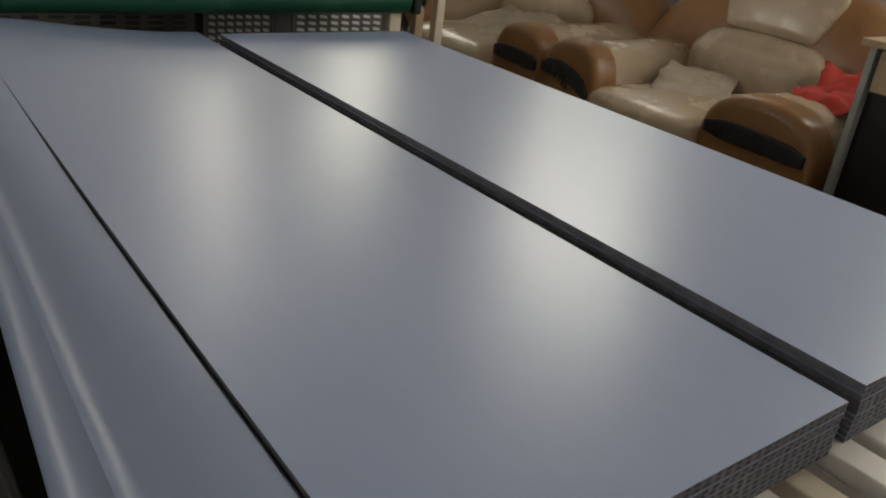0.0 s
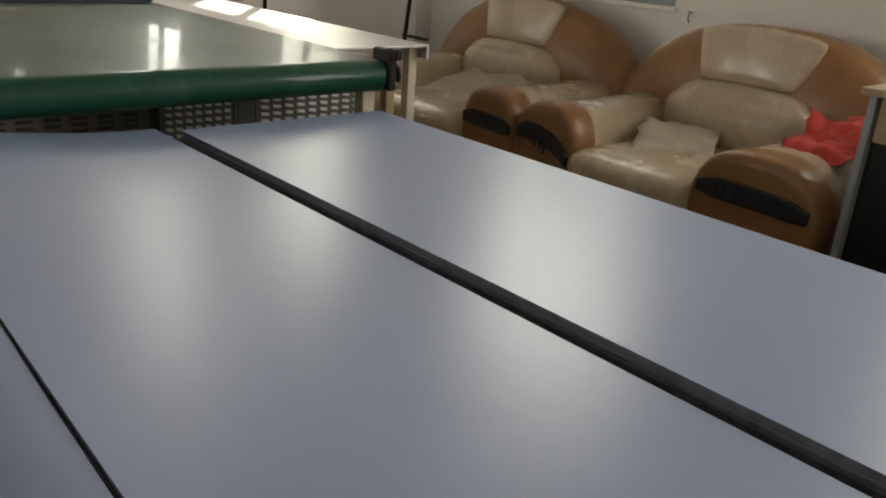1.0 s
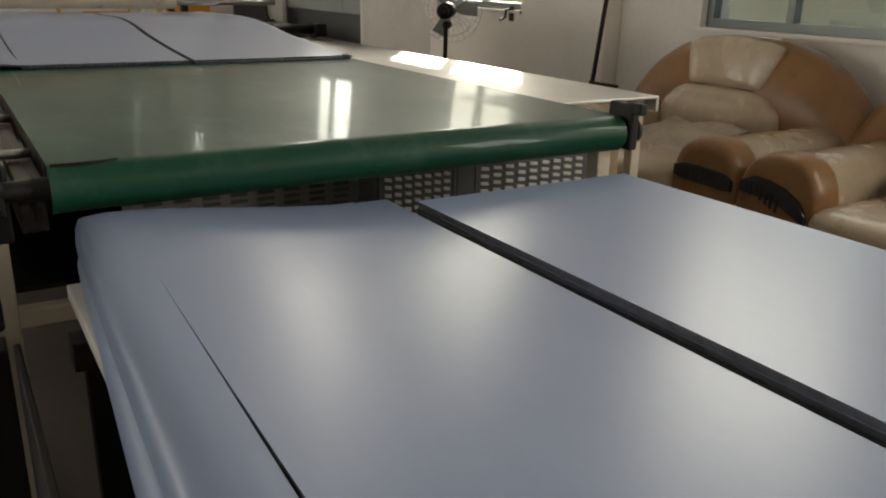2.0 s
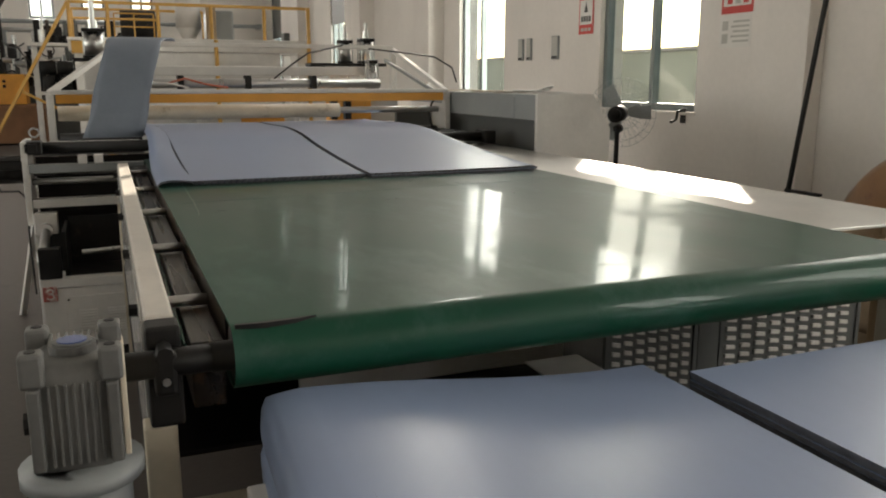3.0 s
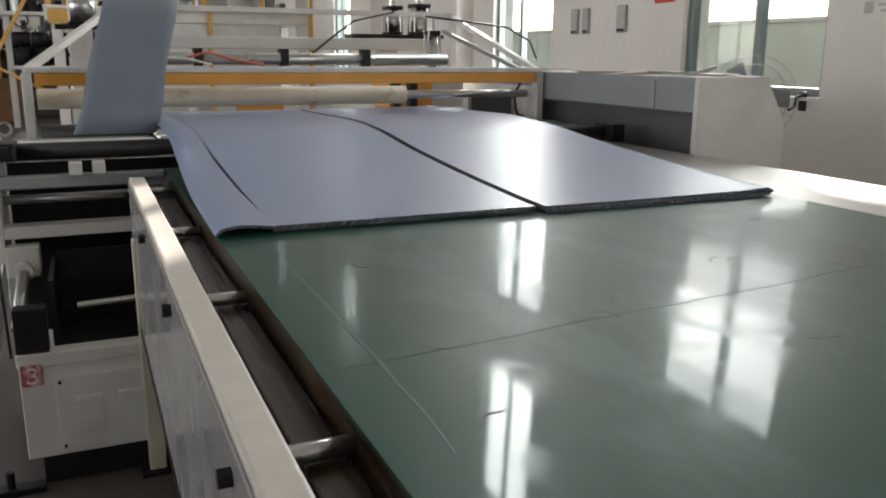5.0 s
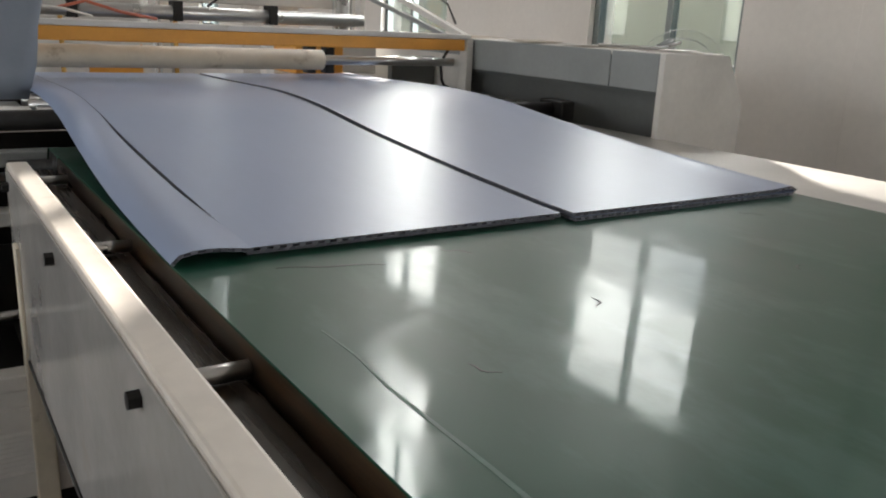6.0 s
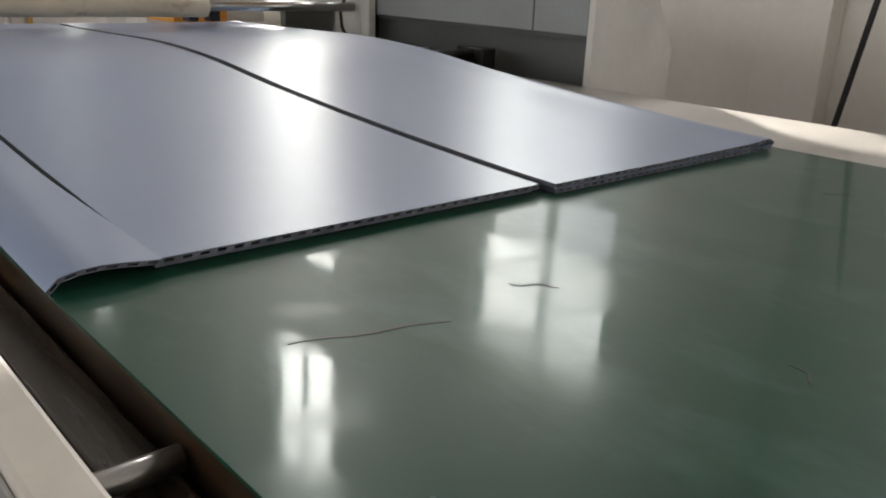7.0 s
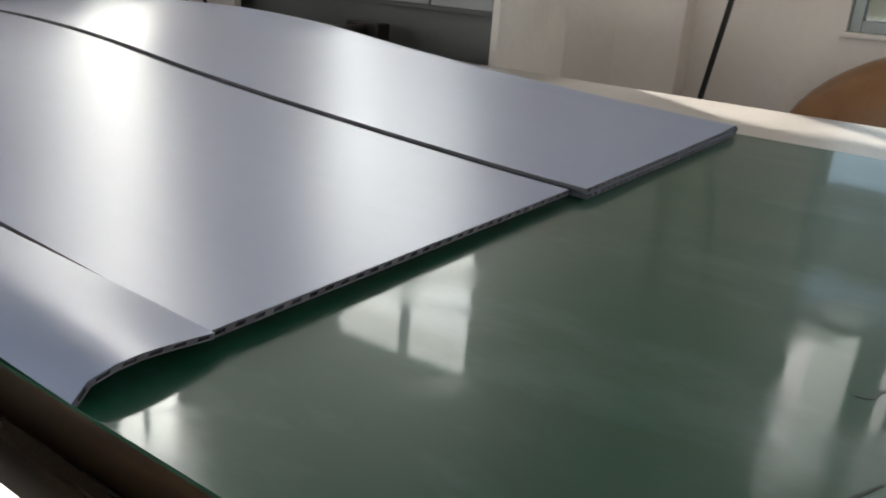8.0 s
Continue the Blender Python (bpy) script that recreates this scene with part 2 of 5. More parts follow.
def cushion(x0, x1, y0, y1, z0, z1, r=0.35, puff=0.04, n=8):
    """A padded block: rounded box with bulging faces."""
    bm = bmesh.new()
    bmesh.ops.create_cube(bm, size=2.0)
    bmesh.ops.subdivide_edges(bm, edges=bm.edges[:], cuts=n, use_grid_fill=True)
    hx, hy, hz = (x1 - x0) / 2, (y1 - y0) / 2, (z1 - z0) / 2
    rr = r * min(hx, hy, hz)
    for v in bm.verts:
        p = Vector((v.co.x * hx, v.co.y * hy, v.co.z * hz))
        inner = Vector((max(-hx + rr, min(hx - rr, p.x)), max(-hy + rr, min(hy - rr, p.y)), max(-hz + rr, min(hz - rr, p.z))))
        d = p - inner
        q = inner + d.normalized() * rr if d.length > 1e-6 else p
        u, w, s = v.co
        q += Vector((u * (1 - w * w) * (1 - s * s), w * (1 - u * u) * (1 - s * s), s * (1 - u * u) * (1 - w * w))) * puff
        v.co = q + Vector(((x0 + x1) / 2, (y0 + y1) / 2, (z0 + z1) / 2))
    return bm


# ---- the hall ----
EX = 4.03                               # inner face of the window wall
X0, Y0, Y1, ZC = -7.0, -6.0, 22.0, 7.2
structure("floor", bx(X0 - 0.2, EX + 0.25, Y0 - 0.2, Y1 + 0.2, -0.15, 0), M_FLOOR, "worn brown-grey concrete factory floor", "floor")
structure("ceiling", bx(X0 - 0.2, EX + 0.25, Y0 - 0.2, Y1 + 0.2, ZC, ZC + 0.15), M_CEIL, "plain pale factory ceiling", "ceiling")
structure("ground", bx(-400, 400, -400, 400, -0.32, -0.17), M_YARD, "pale concrete yard outside the hall", "ground")


def wall(name, axis, at, thick, a0, a1, holes, label):
    """A wall along y (axis x) or x (axis y) with openings (a0, a1, z0, z1)."""
    bm = bmesh.new()

    def slab(p, q, z0, z1):
        if q - p < 1e-4 or z1 - z0 < 1e-4:
            return
        if axis == "x":
            box(bm, at, at + thick, p, q, z0, z1)
        else:
            box(bm, p, q, at, at + thick, z0, z1)
    cur = a0
    spans = sorted({h[:2] for h in holes})
    for p, q in spans:                  # openings above one another share a bay
        slab(cur, p, 0, ZC)
        low = 0
        for z0, z1 in sorted(h[2:] for h in holes if h[:2] == (p, q)):
            slab(p, q, low, z0)
            low = z1
        slab(p, q, low, ZC)
        cur = q
    slab(cur, a1, 0, ZC)
    return structure(name, bm, M_PLASTER, label, "wall")


EAST = [(-4.9, -3.6, 1.01, 3.4), (-2.4, -1.1, 1.01, 3.4), (0.62, 2.02, 1.01, 3.4), (3.94, 5.29, 1.03, 3.45), (7.22, 8.48, 0.95, 3.45), (13.8, 14.8, 1.0, 3.45), (19.6, 20.8, 1.0, 3.45)]
UPPER = [(7.22, 8.48, 4.35, 6.40), (13.8, 14.8, 4.40, 6.60), (19.6, 20.8, 4.40, 6.60)]
NORTH = [(-5.2, -3.42, 2.75, 3.6), (-1.72, -1.15, 2.78, 3.6), (-0.52, 0.02, 3.0, 3.62), (0.64, 1.18, 3.0, 3.62)]
WEST = [(-4.0, -2.4, 1.1, 3.2), (-0.5, 1.1, 1.1, 3.2), (3.0, 4.6, 1.1, 3.2), (7.0, 8.6, 1.1, 3.2), (11.5, 13.1, 1.1, 3.2), (16.0, 17.6, 1.1, 3.2)]
wall("wall_east", "x", EX, 0.25, Y0, Y1, EAST + UPPER, "white plastered wall with tall windows")
wall("wall_west", "x", X0 - 0.2, 0.2, Y0, Y1, WEST, "white plastered wall with tall windows")
wall("wall_north", "y", Y1, 0.2, X0, EX, NORTH, "white plastered end wall with high windows")
wall("wall_south", "y", Y0 - 0.2, 0.2, X0, EX, [], "plain white plastered end wall")
for y0, y1, d in ((2.74, 3.10, 0.15), (9.0, 9.5, 0.22), (12.0, 12.5, 0.25), (16.6, 17.1, 0.25)):
    structure("pilaster", bx(EX - d, EX - 0.001, y0, y1, 0, ZC, bev=0.006), M_PLASTER, "white plastered pilaster on the window wall", "pilaster")


def window(k, axis, at, a0, a1, z0, z1, out, mull=0.5, watts=0.0, glow=0.0, bar_half=0.026):
    """A framed two-light window set in its opening."""
    w = tagged(new("window_%d" % k), "grey aluminium sliding window with clear panes", "window", "", "structure")
    w.location = (at, (a0 + a1) / 2, z0) if axis == "x" else ((a0 + a1) / 2, at, z0)

    def bxx(p, q, s, t, d0, d1, bev=0.003):
        lo, hi = sorted((at + out * d0, at + out * d1))
        return bx(lo, hi, p, q, s, t, bev=bev) if axis == "x" else bx(p, q, lo, hi, s, t, bev=bev)
    f = 0.055
    fr = bxx(a0, a0 + f, z0, z1, 0.05, 0.12)
    for args in ((a1 - f, a1, z0, z1), (a0 + f, a1 - f, z0, z0 + f), (a0 + f, a1 - f, z1 - f, z1)):
        join(fr, bxx(*args, 0.05, 0.12))
    fo = part("window_frame", fr, M_ALU, w)
    m = a0 + (a1 - a0) * mull
    part("mullion", bxx(m - bar_half, m + bar_half, z0 + f, z1 - f, 0.045, 0.11), M_ALU, w)
    for p, q in ((a0 + f, m - bar_half), (m + bar_half, a1 - f)):
        o = part("pane", bxx(p, q, z0 + f, z1 - f, 0.082, 0.086, 0), M_GLASS, w)
        o.visible_shadow = False
    part("window_sill", bxx(a0 - 0.02, a1 + 0.02, z0 - 0.025, z0 - 0.002, -0.025, 0.0), M_PLASTER, w)
    if watts:
        c, zl_ = (a0 + a1) / 2, max(z0, glow)
        h = (zl_ + z1) / 2
        d = at + out * 0.125
        if axis == "x":
            window_light(d, c, h, -out, 0, a1 - a0 - 0.1, z1 - zl_ - 0.1, watts)
        else:
            window_light(c, d, h, 0, -out, a1 - a0 - 0.1, z1 - zl_ - 0.1, watts)
    return w


k = 0
for h in EAST:
    k += 1
    window(k, "x", EX, *h, 1, 0.56 if h[0] != 3.94 else 0.46, {-4.9: 40, -2.4: 33, 0.62: 0, 3.94: 17, 7.22: 31, 13.8: 18, 19.6: 14}.get(h[0], 20), {0.62: 2.3, 3.94: 2.4}.get(h[0], 0))
for y in (0.86, 1.32, 1.78):              # brighter sky on the sun's side, past the awning
    window_light(EX + 0.13, y, 2.85, -0.72, -0.69, 0.40, 1.0, 3.4, spread=110)
for y0, y1 in ((13.8, 14.8), (19.6, 20.8)):       # added dark panels make the upper lights dark
    structure("window_dark_panel", bx(EX + 0.02, EX + 0.035, y0 + 0.002, y1 - 0.002, 2.32, 3.44, bev=0.003), M_DGREY, "dark panel added over the upper part of a window", "board")
for h in UPPER:
    k += 1
    window(k, "x", EX, *h, 1, 0.5, {7.22: 42, 13.8: 8}.get(h[0], 3) * (h[3] - h[2]), 0.0, 0.012)
for h in NORTH:
    k += 1
    window(k, "y", Y1, *h, 1, 0.5, 30)
for h in WEST:
    k += 1
    window(k, "x", X0, *h, -1, 0.5, 7 if h[0] < 2 else 46 if h[0] < 10 else 10)

# outside the windows
ob = thing("yard_wall", (9.3, 6, -0.17), "weathered grey-green yard wall across the yard", "wall")
part("masonry", bx(9.2, 9.4, -30, 45, -0.17, 1.78), M_OUTWALL, ob)
part("coping", bx(9.15, 9.45, -30, 45, 1.78, 1.84, bev=0.01), M_YARD, ob)
ob = thing("canopy", (11.4, 6, -0.17), "ribbed grey sheet canopy over the yard", "canopy")
cb = B()
for i in range(150):
    y = -11.2 + i * 0.16
    prism(cb, [(y, 3.60), (y + 0.08, 3.635), (y + 0.16, 3.60), (y + 0.16, 3.61), (y + 0.08, 3.645), (y, 3.61)], "x", 9.0, 14.0)
part("roof_sheet", cb, M_ROOF, ob)
for y in (-11.0, -6.2, -1.5, 3.3, 8.0, 12.7):
    part("post", rd((11.9, y, -0.17), (11.9, y, 3.60), 0.05), M_GREY, ob)

aw = thing("awning", (5.3, 0.1, -0.17), "pale ribbed sheet awning outside over the windows, extended to block sun", "awning")
# drawn out to x 8.2, beyond view, to keep sun off the armchairs
cb = B()
for i in range(39):
    y = -4.0 + i * 0.212
    prism(cb, [(y, 3.56), (y + 0.106, 3.59), (y + 0.212, 3.56), (y + 0.212, 3.57), (y + 0.106, 3.60), (y, 3.57)], "x", EX + 0.26, 8.2)
part("awning_sheet", cb, M_AWN, aw)
# unseen extra piece, added only to block sun from the armchairs
cb = B()
for i in range(9):
    y = 4.268 + i * 0.212
    prism(cb, [(y, 3.56), (y + 0.106, 3.59), (y + 0.212, 3.56), (y + 0.212, 3.57), (y + 0.106, 3.60), (y, 3.57)], "x", 5.9, 8.2)
part("sun_block_sheet", cb, M_AWN, aw)
cb = B()
for i in range(12):
    y = 4.268 + i * 0.212
    prism(cb, [(y, 3.50), (y + 0.106, 3.53), (y + 0.212, 3.50), (y + 0.212, 3.51), (y + 0.106, 3.54), (y, 3.51)], "x", EX + 0.26, 4.80)
part("eave_sheet", cb, M_AWN, aw)
for y in (-3.9, 0.1, 6.1):
    part("awning_post", rd((8.15, y, -0.17), (8.15, y, 3.56), 0.03), M_GREY, aw)

# ---- belt conveyor ----
BW, BZ = 1.52, 0.90
conv = thing("belt_conveyor", (0.7, 1.5, 0), "green belt conveyor with a white side rail and dark frame", "conveyor")
R = 0.052
prof = []
for a in range(-90, 91, 10):
    prof.append((0.052 - R * math.cos(radians(a)), BZ - R + R * math.sin(radians(a))))
prof += [(1.5, BZ), (2.95, BZ)]
for a in range(80, -91, -10):
    prof.append((2.95 + R * math.cos(radians(a)), BZ - R + R * math.sin(radians(a))))
inner = [((0.052 + (u - 0.052) * (R - 0.004) / R) if u < 0.052 else (2.95 + (u - 2.95) * (R - 0.004) / R) if u > 2.95 else u, BZ - R + (v - BZ + R) * (R - 0.004) / R) for u, v in prof]
bm = B()
rows = []
NX = 24
for i in range(NX + 1):
    x = BW * i / NX
    rows.append([bm.verts.new((x, u, v)) for u, v in prof])
for a, b in zip(rows, rows[1:]):
    for j in range(len(prof)):
        q = (j + 1) % len(prof)
        bm.faces.new((a[j], b[j], b[q], a[q]))
for x, sgn in ((0, 1), (BW, -1)):
    o = [bm.verts.new((x, u, v)) for u, v in prof]
    n_ = [bm.verts.new((x, u, v)) for u, v in inner]
    for j in range(len(prof)):
        q = (j + 1) % len(prof)
        bm.faces.new((o[j], o[q], n_[q], n_[j]) if sgn > 0 else (o[q], o[j], n_[j], n_[q]))
part("belt", bm, M_BELT, conv, "glossy green rubber belt with scuffs", True)
part("front_roller", rod(rd((-0.03, 0.052, BZ - R), (BW + 0.06, 0.052, BZ - R), 0.024, 20), (0.003, 0.052, BZ - R), (BW - 0.003, 0.052, BZ - R), R - 0.0045, 28), M_BLACK, conv, "", True)
part("rear_roller", rod(rd((-0.1, 2.95, BZ - R), (BW + 0.06, 2.95, BZ - R), 0.024, 20), (0.003, 2.95, BZ - R), (BW - 0.003, 2.95, BZ - R), R - 0.0045, 28), M_BLACK, conv, "", True)
# frayed belt corner at the front
bm = B()
prism(bm, [(0.006, 0.030), (0.05, 0.026), (0.10, 0.030), (0.135, 0.040), (0.09, 0.039), (0.04, 0.036), (0.006, 0.038)], "z", BZ - 0.008, BZ + 0.0016)
part("torn_corner", bm, M_BLACK, conv, "dark tear in the belt corner")
# left rail with its side sheet, bolts and tie rods
part("side_rail", bx(-0.122, -0.077, 0.118, 2.735, 0.862, 0.905, bev=0.005), M_RAIL, conv, "off-white painted box-section rail")
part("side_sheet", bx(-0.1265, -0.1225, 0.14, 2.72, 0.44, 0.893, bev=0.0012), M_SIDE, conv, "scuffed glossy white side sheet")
part("end_plate", join(bx(-0.124, -0.072, 0.06, 0.117, 0.74, 0.902, bev=0.006), bx(-0.115, -0.08, 0.03, 0.06, 0.80, 0.87, bev=0.008)), M_BLACK, conv, "black bearing plate at the rail end")
part("end_bolt", rd((-0.098, 0.02, 0.868), (-0.098, 0.06, 0.868), 0.013, 8), M_BLACK, conv)
part("grub_screw", rd((-0.098, 0.05, 0.825), (-0.098, 0.025, 0.825), 0.006, 8), M_STEEL, conv)
part("shaft", rd((-0.16, 0.052, BZ - R), (0.0, 0.052, BZ - R), 0.022, 18), M_BLACK, conv, "", True)
for y in (0.345, 0.872, 1.465, 2.05, 2.68):
    part("tie_rod", rd((-0.078, y, 0.866), (-0.001, y, 0.866), 0.0115, 12), M_STEEL, conv, "", True)
    b = part("bolt", rd((-0.1265, y - 0.005, 0.858), (-0.141, y - 0.005, 0.858), 0.0115, 6), M_BLACK, conv)
part("edge_beam", bx(-0.054, -0.001, 0.12, 2.9, 0.74, 0.852, bev=0.004), M_RUST, conv, "oily brown steel channel beside the belt")
part("edge_cord", rd((-0.060, 0.15, 0.842), (-0.060, 2.85, 0.842), 0.003, 8), M_ROLL, conv)
part("bed_side", bx(0.004, 0.028, 0.14, 2.86, 0.802, 0.894), M_RUST, conv)
part("slider_bed", bx(0.03, BW - 0.03, 0.14, 2.86, BZ - 0.03, BZ - 0.006), M_DGREY, conv)
part("pan", bx(-0.13, BW - 0.02, 0.55, 2.85, 0.46, 0.47), M_BLACK, conv)
for x in (-0.11, BW - 0.02):
    for y in (0.09, 2.6):
        part("leg", bx(x - 0.025, x + 0.025, y - 0.025, y + 0.025, 0, 0.80 if x > 0 else 0.74, bev=0.004), M_CREAM, conv)
        part("foot", bx(x - 0.05, x + 0.05, y - 0.05, y + 0.05, 0, 0.012), M_BLACK, conv)
part("cross_bar", bx(-0.09, 0.30, 0.07, 0.11, 0.55, 0.59, bev=0.004), M_CREAM, conv)
part("long_bar", bx(BW - 0.04, BW, 0.12, 2.6, 0.30, 0.34, bev=0.004), M_CREAM, conv)
# right end: bearing block with bolts
part("bearing_block", join(bx(BW + 0.012, BW + 0.045, 0.0, 0.10, 0.80, 0.935, bev=0.008), bx(BW + 0.015, BW + 0.042, -0.03, 0.03, 0.905, 0.94, bev=0.006)), M_BLACK, conv, "black bearing block at the roller end")
part("shaft_end", rod(rd((BW + 0.04, 0.052, BZ - R), (BW + 0.085, 0.052, BZ - R), 0.022, 18), (BW + 0.06, 0.052, BZ - R), (BW + 0.072, 0.052, BZ - R), 0.04, 18), M_BLACK, conv, "", True)
for z in (0.822, 0.925):
    part("bolt", rd((BW + 0.045, 0.03, z), (BW + 0.066, 0.03, z), 0.011, 6), M_STEEL, conv)
# marks that travel with the belt
marks = []


def mark(name, pts, w, m, y0, label):
    """A thin scuff drawn as a strip through (x, dy)."""
    bm = B()
    L, Rr = [], []
    for i, (x, y) in enumerate(pts):
        a, b = Vector(pts[max(i - 1, 0)]), Vector(pts[min(i + 1, len(pts) - 1)])
        d = (b - a).normalized()
        nrm = Vector((-d.y, d.x)) * w * (0.35 + 0.65 * math.sin(math.pi * (i + 0.5) / len(pts))) / 2
        L.append((x + nrm.x, y + nrm.y))
        Rr.append((x - nrm.x, y - nrm.y))
    prism(bm, L + Rr[::-1], "z", BZ + 0.0001, BZ + 0.0005)
    me = bpy.data.meshes.new(name)
    bm.to_mesh(me)
    bm.free()
    me.materials.append(m)
    ob = tagged(new(name, me), label)
    ob.parent = conv
    marks.append((ob, y0))
    return ob


rs = random.Random(4)
SEAM = 1.94
mark("belt_seam", [(0.03 + 1.46 * i / 24, 0.012 + 0.004 * rs.uniform(-1, 1) + 0.16 * i / 24) for i in range(25)], 0.0013, M_MARK, SEAM, "faint joint across the belt")
mark("scratch", [(0.135 + 0.020 * i, 0.003 * math.sin(i * 1.3) - 0.006 * i) for i in range(9)], 0.005, M_MARKD, 2.86, "dark scratch on the belt")
for i in range(16):
    x, y = rs.uniform(0.1, 1.35), rs.uniform(1.7, 2.85)
    a = rs.uniform(0, 3.1)
    n_ = rs.randint(6, 9)
    mark("scuff", [(x + 0.007 * j * math.cos(a) + 0.005 * math.sin(1.1 * j + x * 9) * math.sin(a), 0.007 * j * math.sin(a) - 0.005 * math.sin(1.1 * j + x * 9) * math.cos(a)) for j in range(n_)], rs.uniform(0.0018, 0.0042), M_MARKD, y, "short dark scuff on the belt")
for i in range(1):
    x = 0.07
    mark("wear_line", [(x + 0.004 * rs.uniform(-1, 1) + 0.02 * j / 10, 0.09 * j) for j in range(11)], 0.006, M_MARK, 1.2 + 0.25 * i % 0.7 + 0.5, "pale wear line along the belt")

# ---- gear reducer by the rail ----
g = thing("gear_reducer", (-0.26, 0.02, 0.60), "ribbed cast aluminium worm gear reducer with a blue plate", "gear reducer")
GX, GY, GZ = -0.218, -0.028, 0.872
part("housing", cushion(GX - 0.052, GX + 0.052, GY - 0.062, GY + 0.062, GZ - 0.115, GZ + 0.035, 0.3, 0.004, 6), M_CAST, g, "", True)
for i in range(7):
    y = GX - 0.030 + i * 0.010
    part("fin", bx(y - 0.002, y + 0.002, GY + 0.012, GY + 0.066, GZ - 0.09, GZ + 0.045, bev=0.001), M_CAST, g)
    part("fin", bx(y - 0.002, y + 0.002, GY - 0.068, GY - 0.03, GZ - 0.10, GZ + 0.012, bev=0.001), M_CAST, g)
for sx in (-1, 1):
    for sy in (-1, 1):
        part("lug", join(bx(GX + sx * 0.047 - 0.015, GX + sx * 0.047 + 0.015, GY + sy * 0.058 - 0.016, GY + sy * 0.058 + 0.016, GZ + 0.012, GZ + 0.058, bev=0.005), bx(GX + sx * 0.047 - 0.008, GX + sx * 0.047 + 0.008, GY + sy * 0.058 - 0.02, GY + sy * 0.058 + 0.02, GZ - 0.10, GZ + 0.012, bev=0.003)), M_CAST, g)
        part("lug_hole", rd((GX + sx * 0.047, GY + sy * 0.058, GZ + 0.0575), (GX + sx * 0.047, GY + sy * 0.058, GZ + 0.0592), 0.007, 12), M_BLACK, g)
part("cover", rod(rd((GX, GY - 0.002, GZ + 0.03), (GX, GY - 0.002, GZ + 0.049), 0.030, 28), (GX, GY - 0.002, GZ + 0.049), (GX, GY - 0.002, GZ + 0.052), 0.025, 28), M_CAST, g, "", False)
part("name_plate", rd((GX, GY - 0.002, GZ + 0.0515), (GX, GY - 0.002, GZ + 0.0535), 0.019, 28), M_BLUE, g, "round blue plate")
part("input_shaft", rd((GX + 0.02, 0.052, BZ - R), (-0.145, 0.052, BZ - R), 0.02, 16), M_BLACK, g, "", True)
part("drain_plug", rd((GX - 0.052, GY, GZ - 0.06), (GX - 0.068, GY, GZ - 0.06), 0.016, 8), M_BLACK, g)
part("motor", rod(rd((GX, GY - 0.02, GZ - 0.115), (GX, GY - 0.02, GZ - 0.30), 0.062, 24), (GX, GY - 0.02, GZ - 0.115), (GX, GY - 0.02, GZ - 0.135), 0.08, 24), M_GREY, g, "grey electric motor under the reducer", True)
part("junction_box", bx(GX + 0.03, GX + 0.10, GY - 0.11, GY - 0.06, GZ - 0.24, GZ - 0.18, bev=0.008), M_BLACK, g)
part("cable", pipe(B(), [(GX + 0.06, GY - 0.10, GZ - 0.24), (GX + 0.03, GY - 0.14, 0.3), (GX + 0.1, GY - 0.1, 0.08), (GX + 0.18, GY + 0.1, 0.012), (GX + 0.1, GY + 0.6, 0.012)], 0.008), M_COPPER, g)
part("torque_arm", bx(GX + 0.056, GX + 0.064, GY - 0.06, GY + 0.07, GZ - 0.10, GZ + 0.03, bev=0.002), M_CREAM, g)
part("stand", bx(GX - 0.02, GX + 0.10, GY - 0.03, GY + 0.05, 0.0, GZ - 0.31, bev=0.004), M_BLACK, g)

# ---- plate table beside the belt ----
tb = thing("side_table", (1.76, 1.6, 0), "galvanised sheet metal table beside the belt, sunlit", "table")
part("tabletop", bx(BW + 0.006, 1.977, 0.33, 3.3, 0.886, 0.895, bev=0.002), M_GALV, tb)
part("lip", bx(1.965, 1.977, 0.33, 3.3, 0.84, 0.886), M_GALV, tb)
for x in (1.60, 1.94):
    for y in (0.40, 1.7, 3.1):
        part("leg", bx(x - 0.02, x + 0.02, y - 0.02, y + 0.02, 0, 0.886, bev=0.003), M_CREAM, tb)

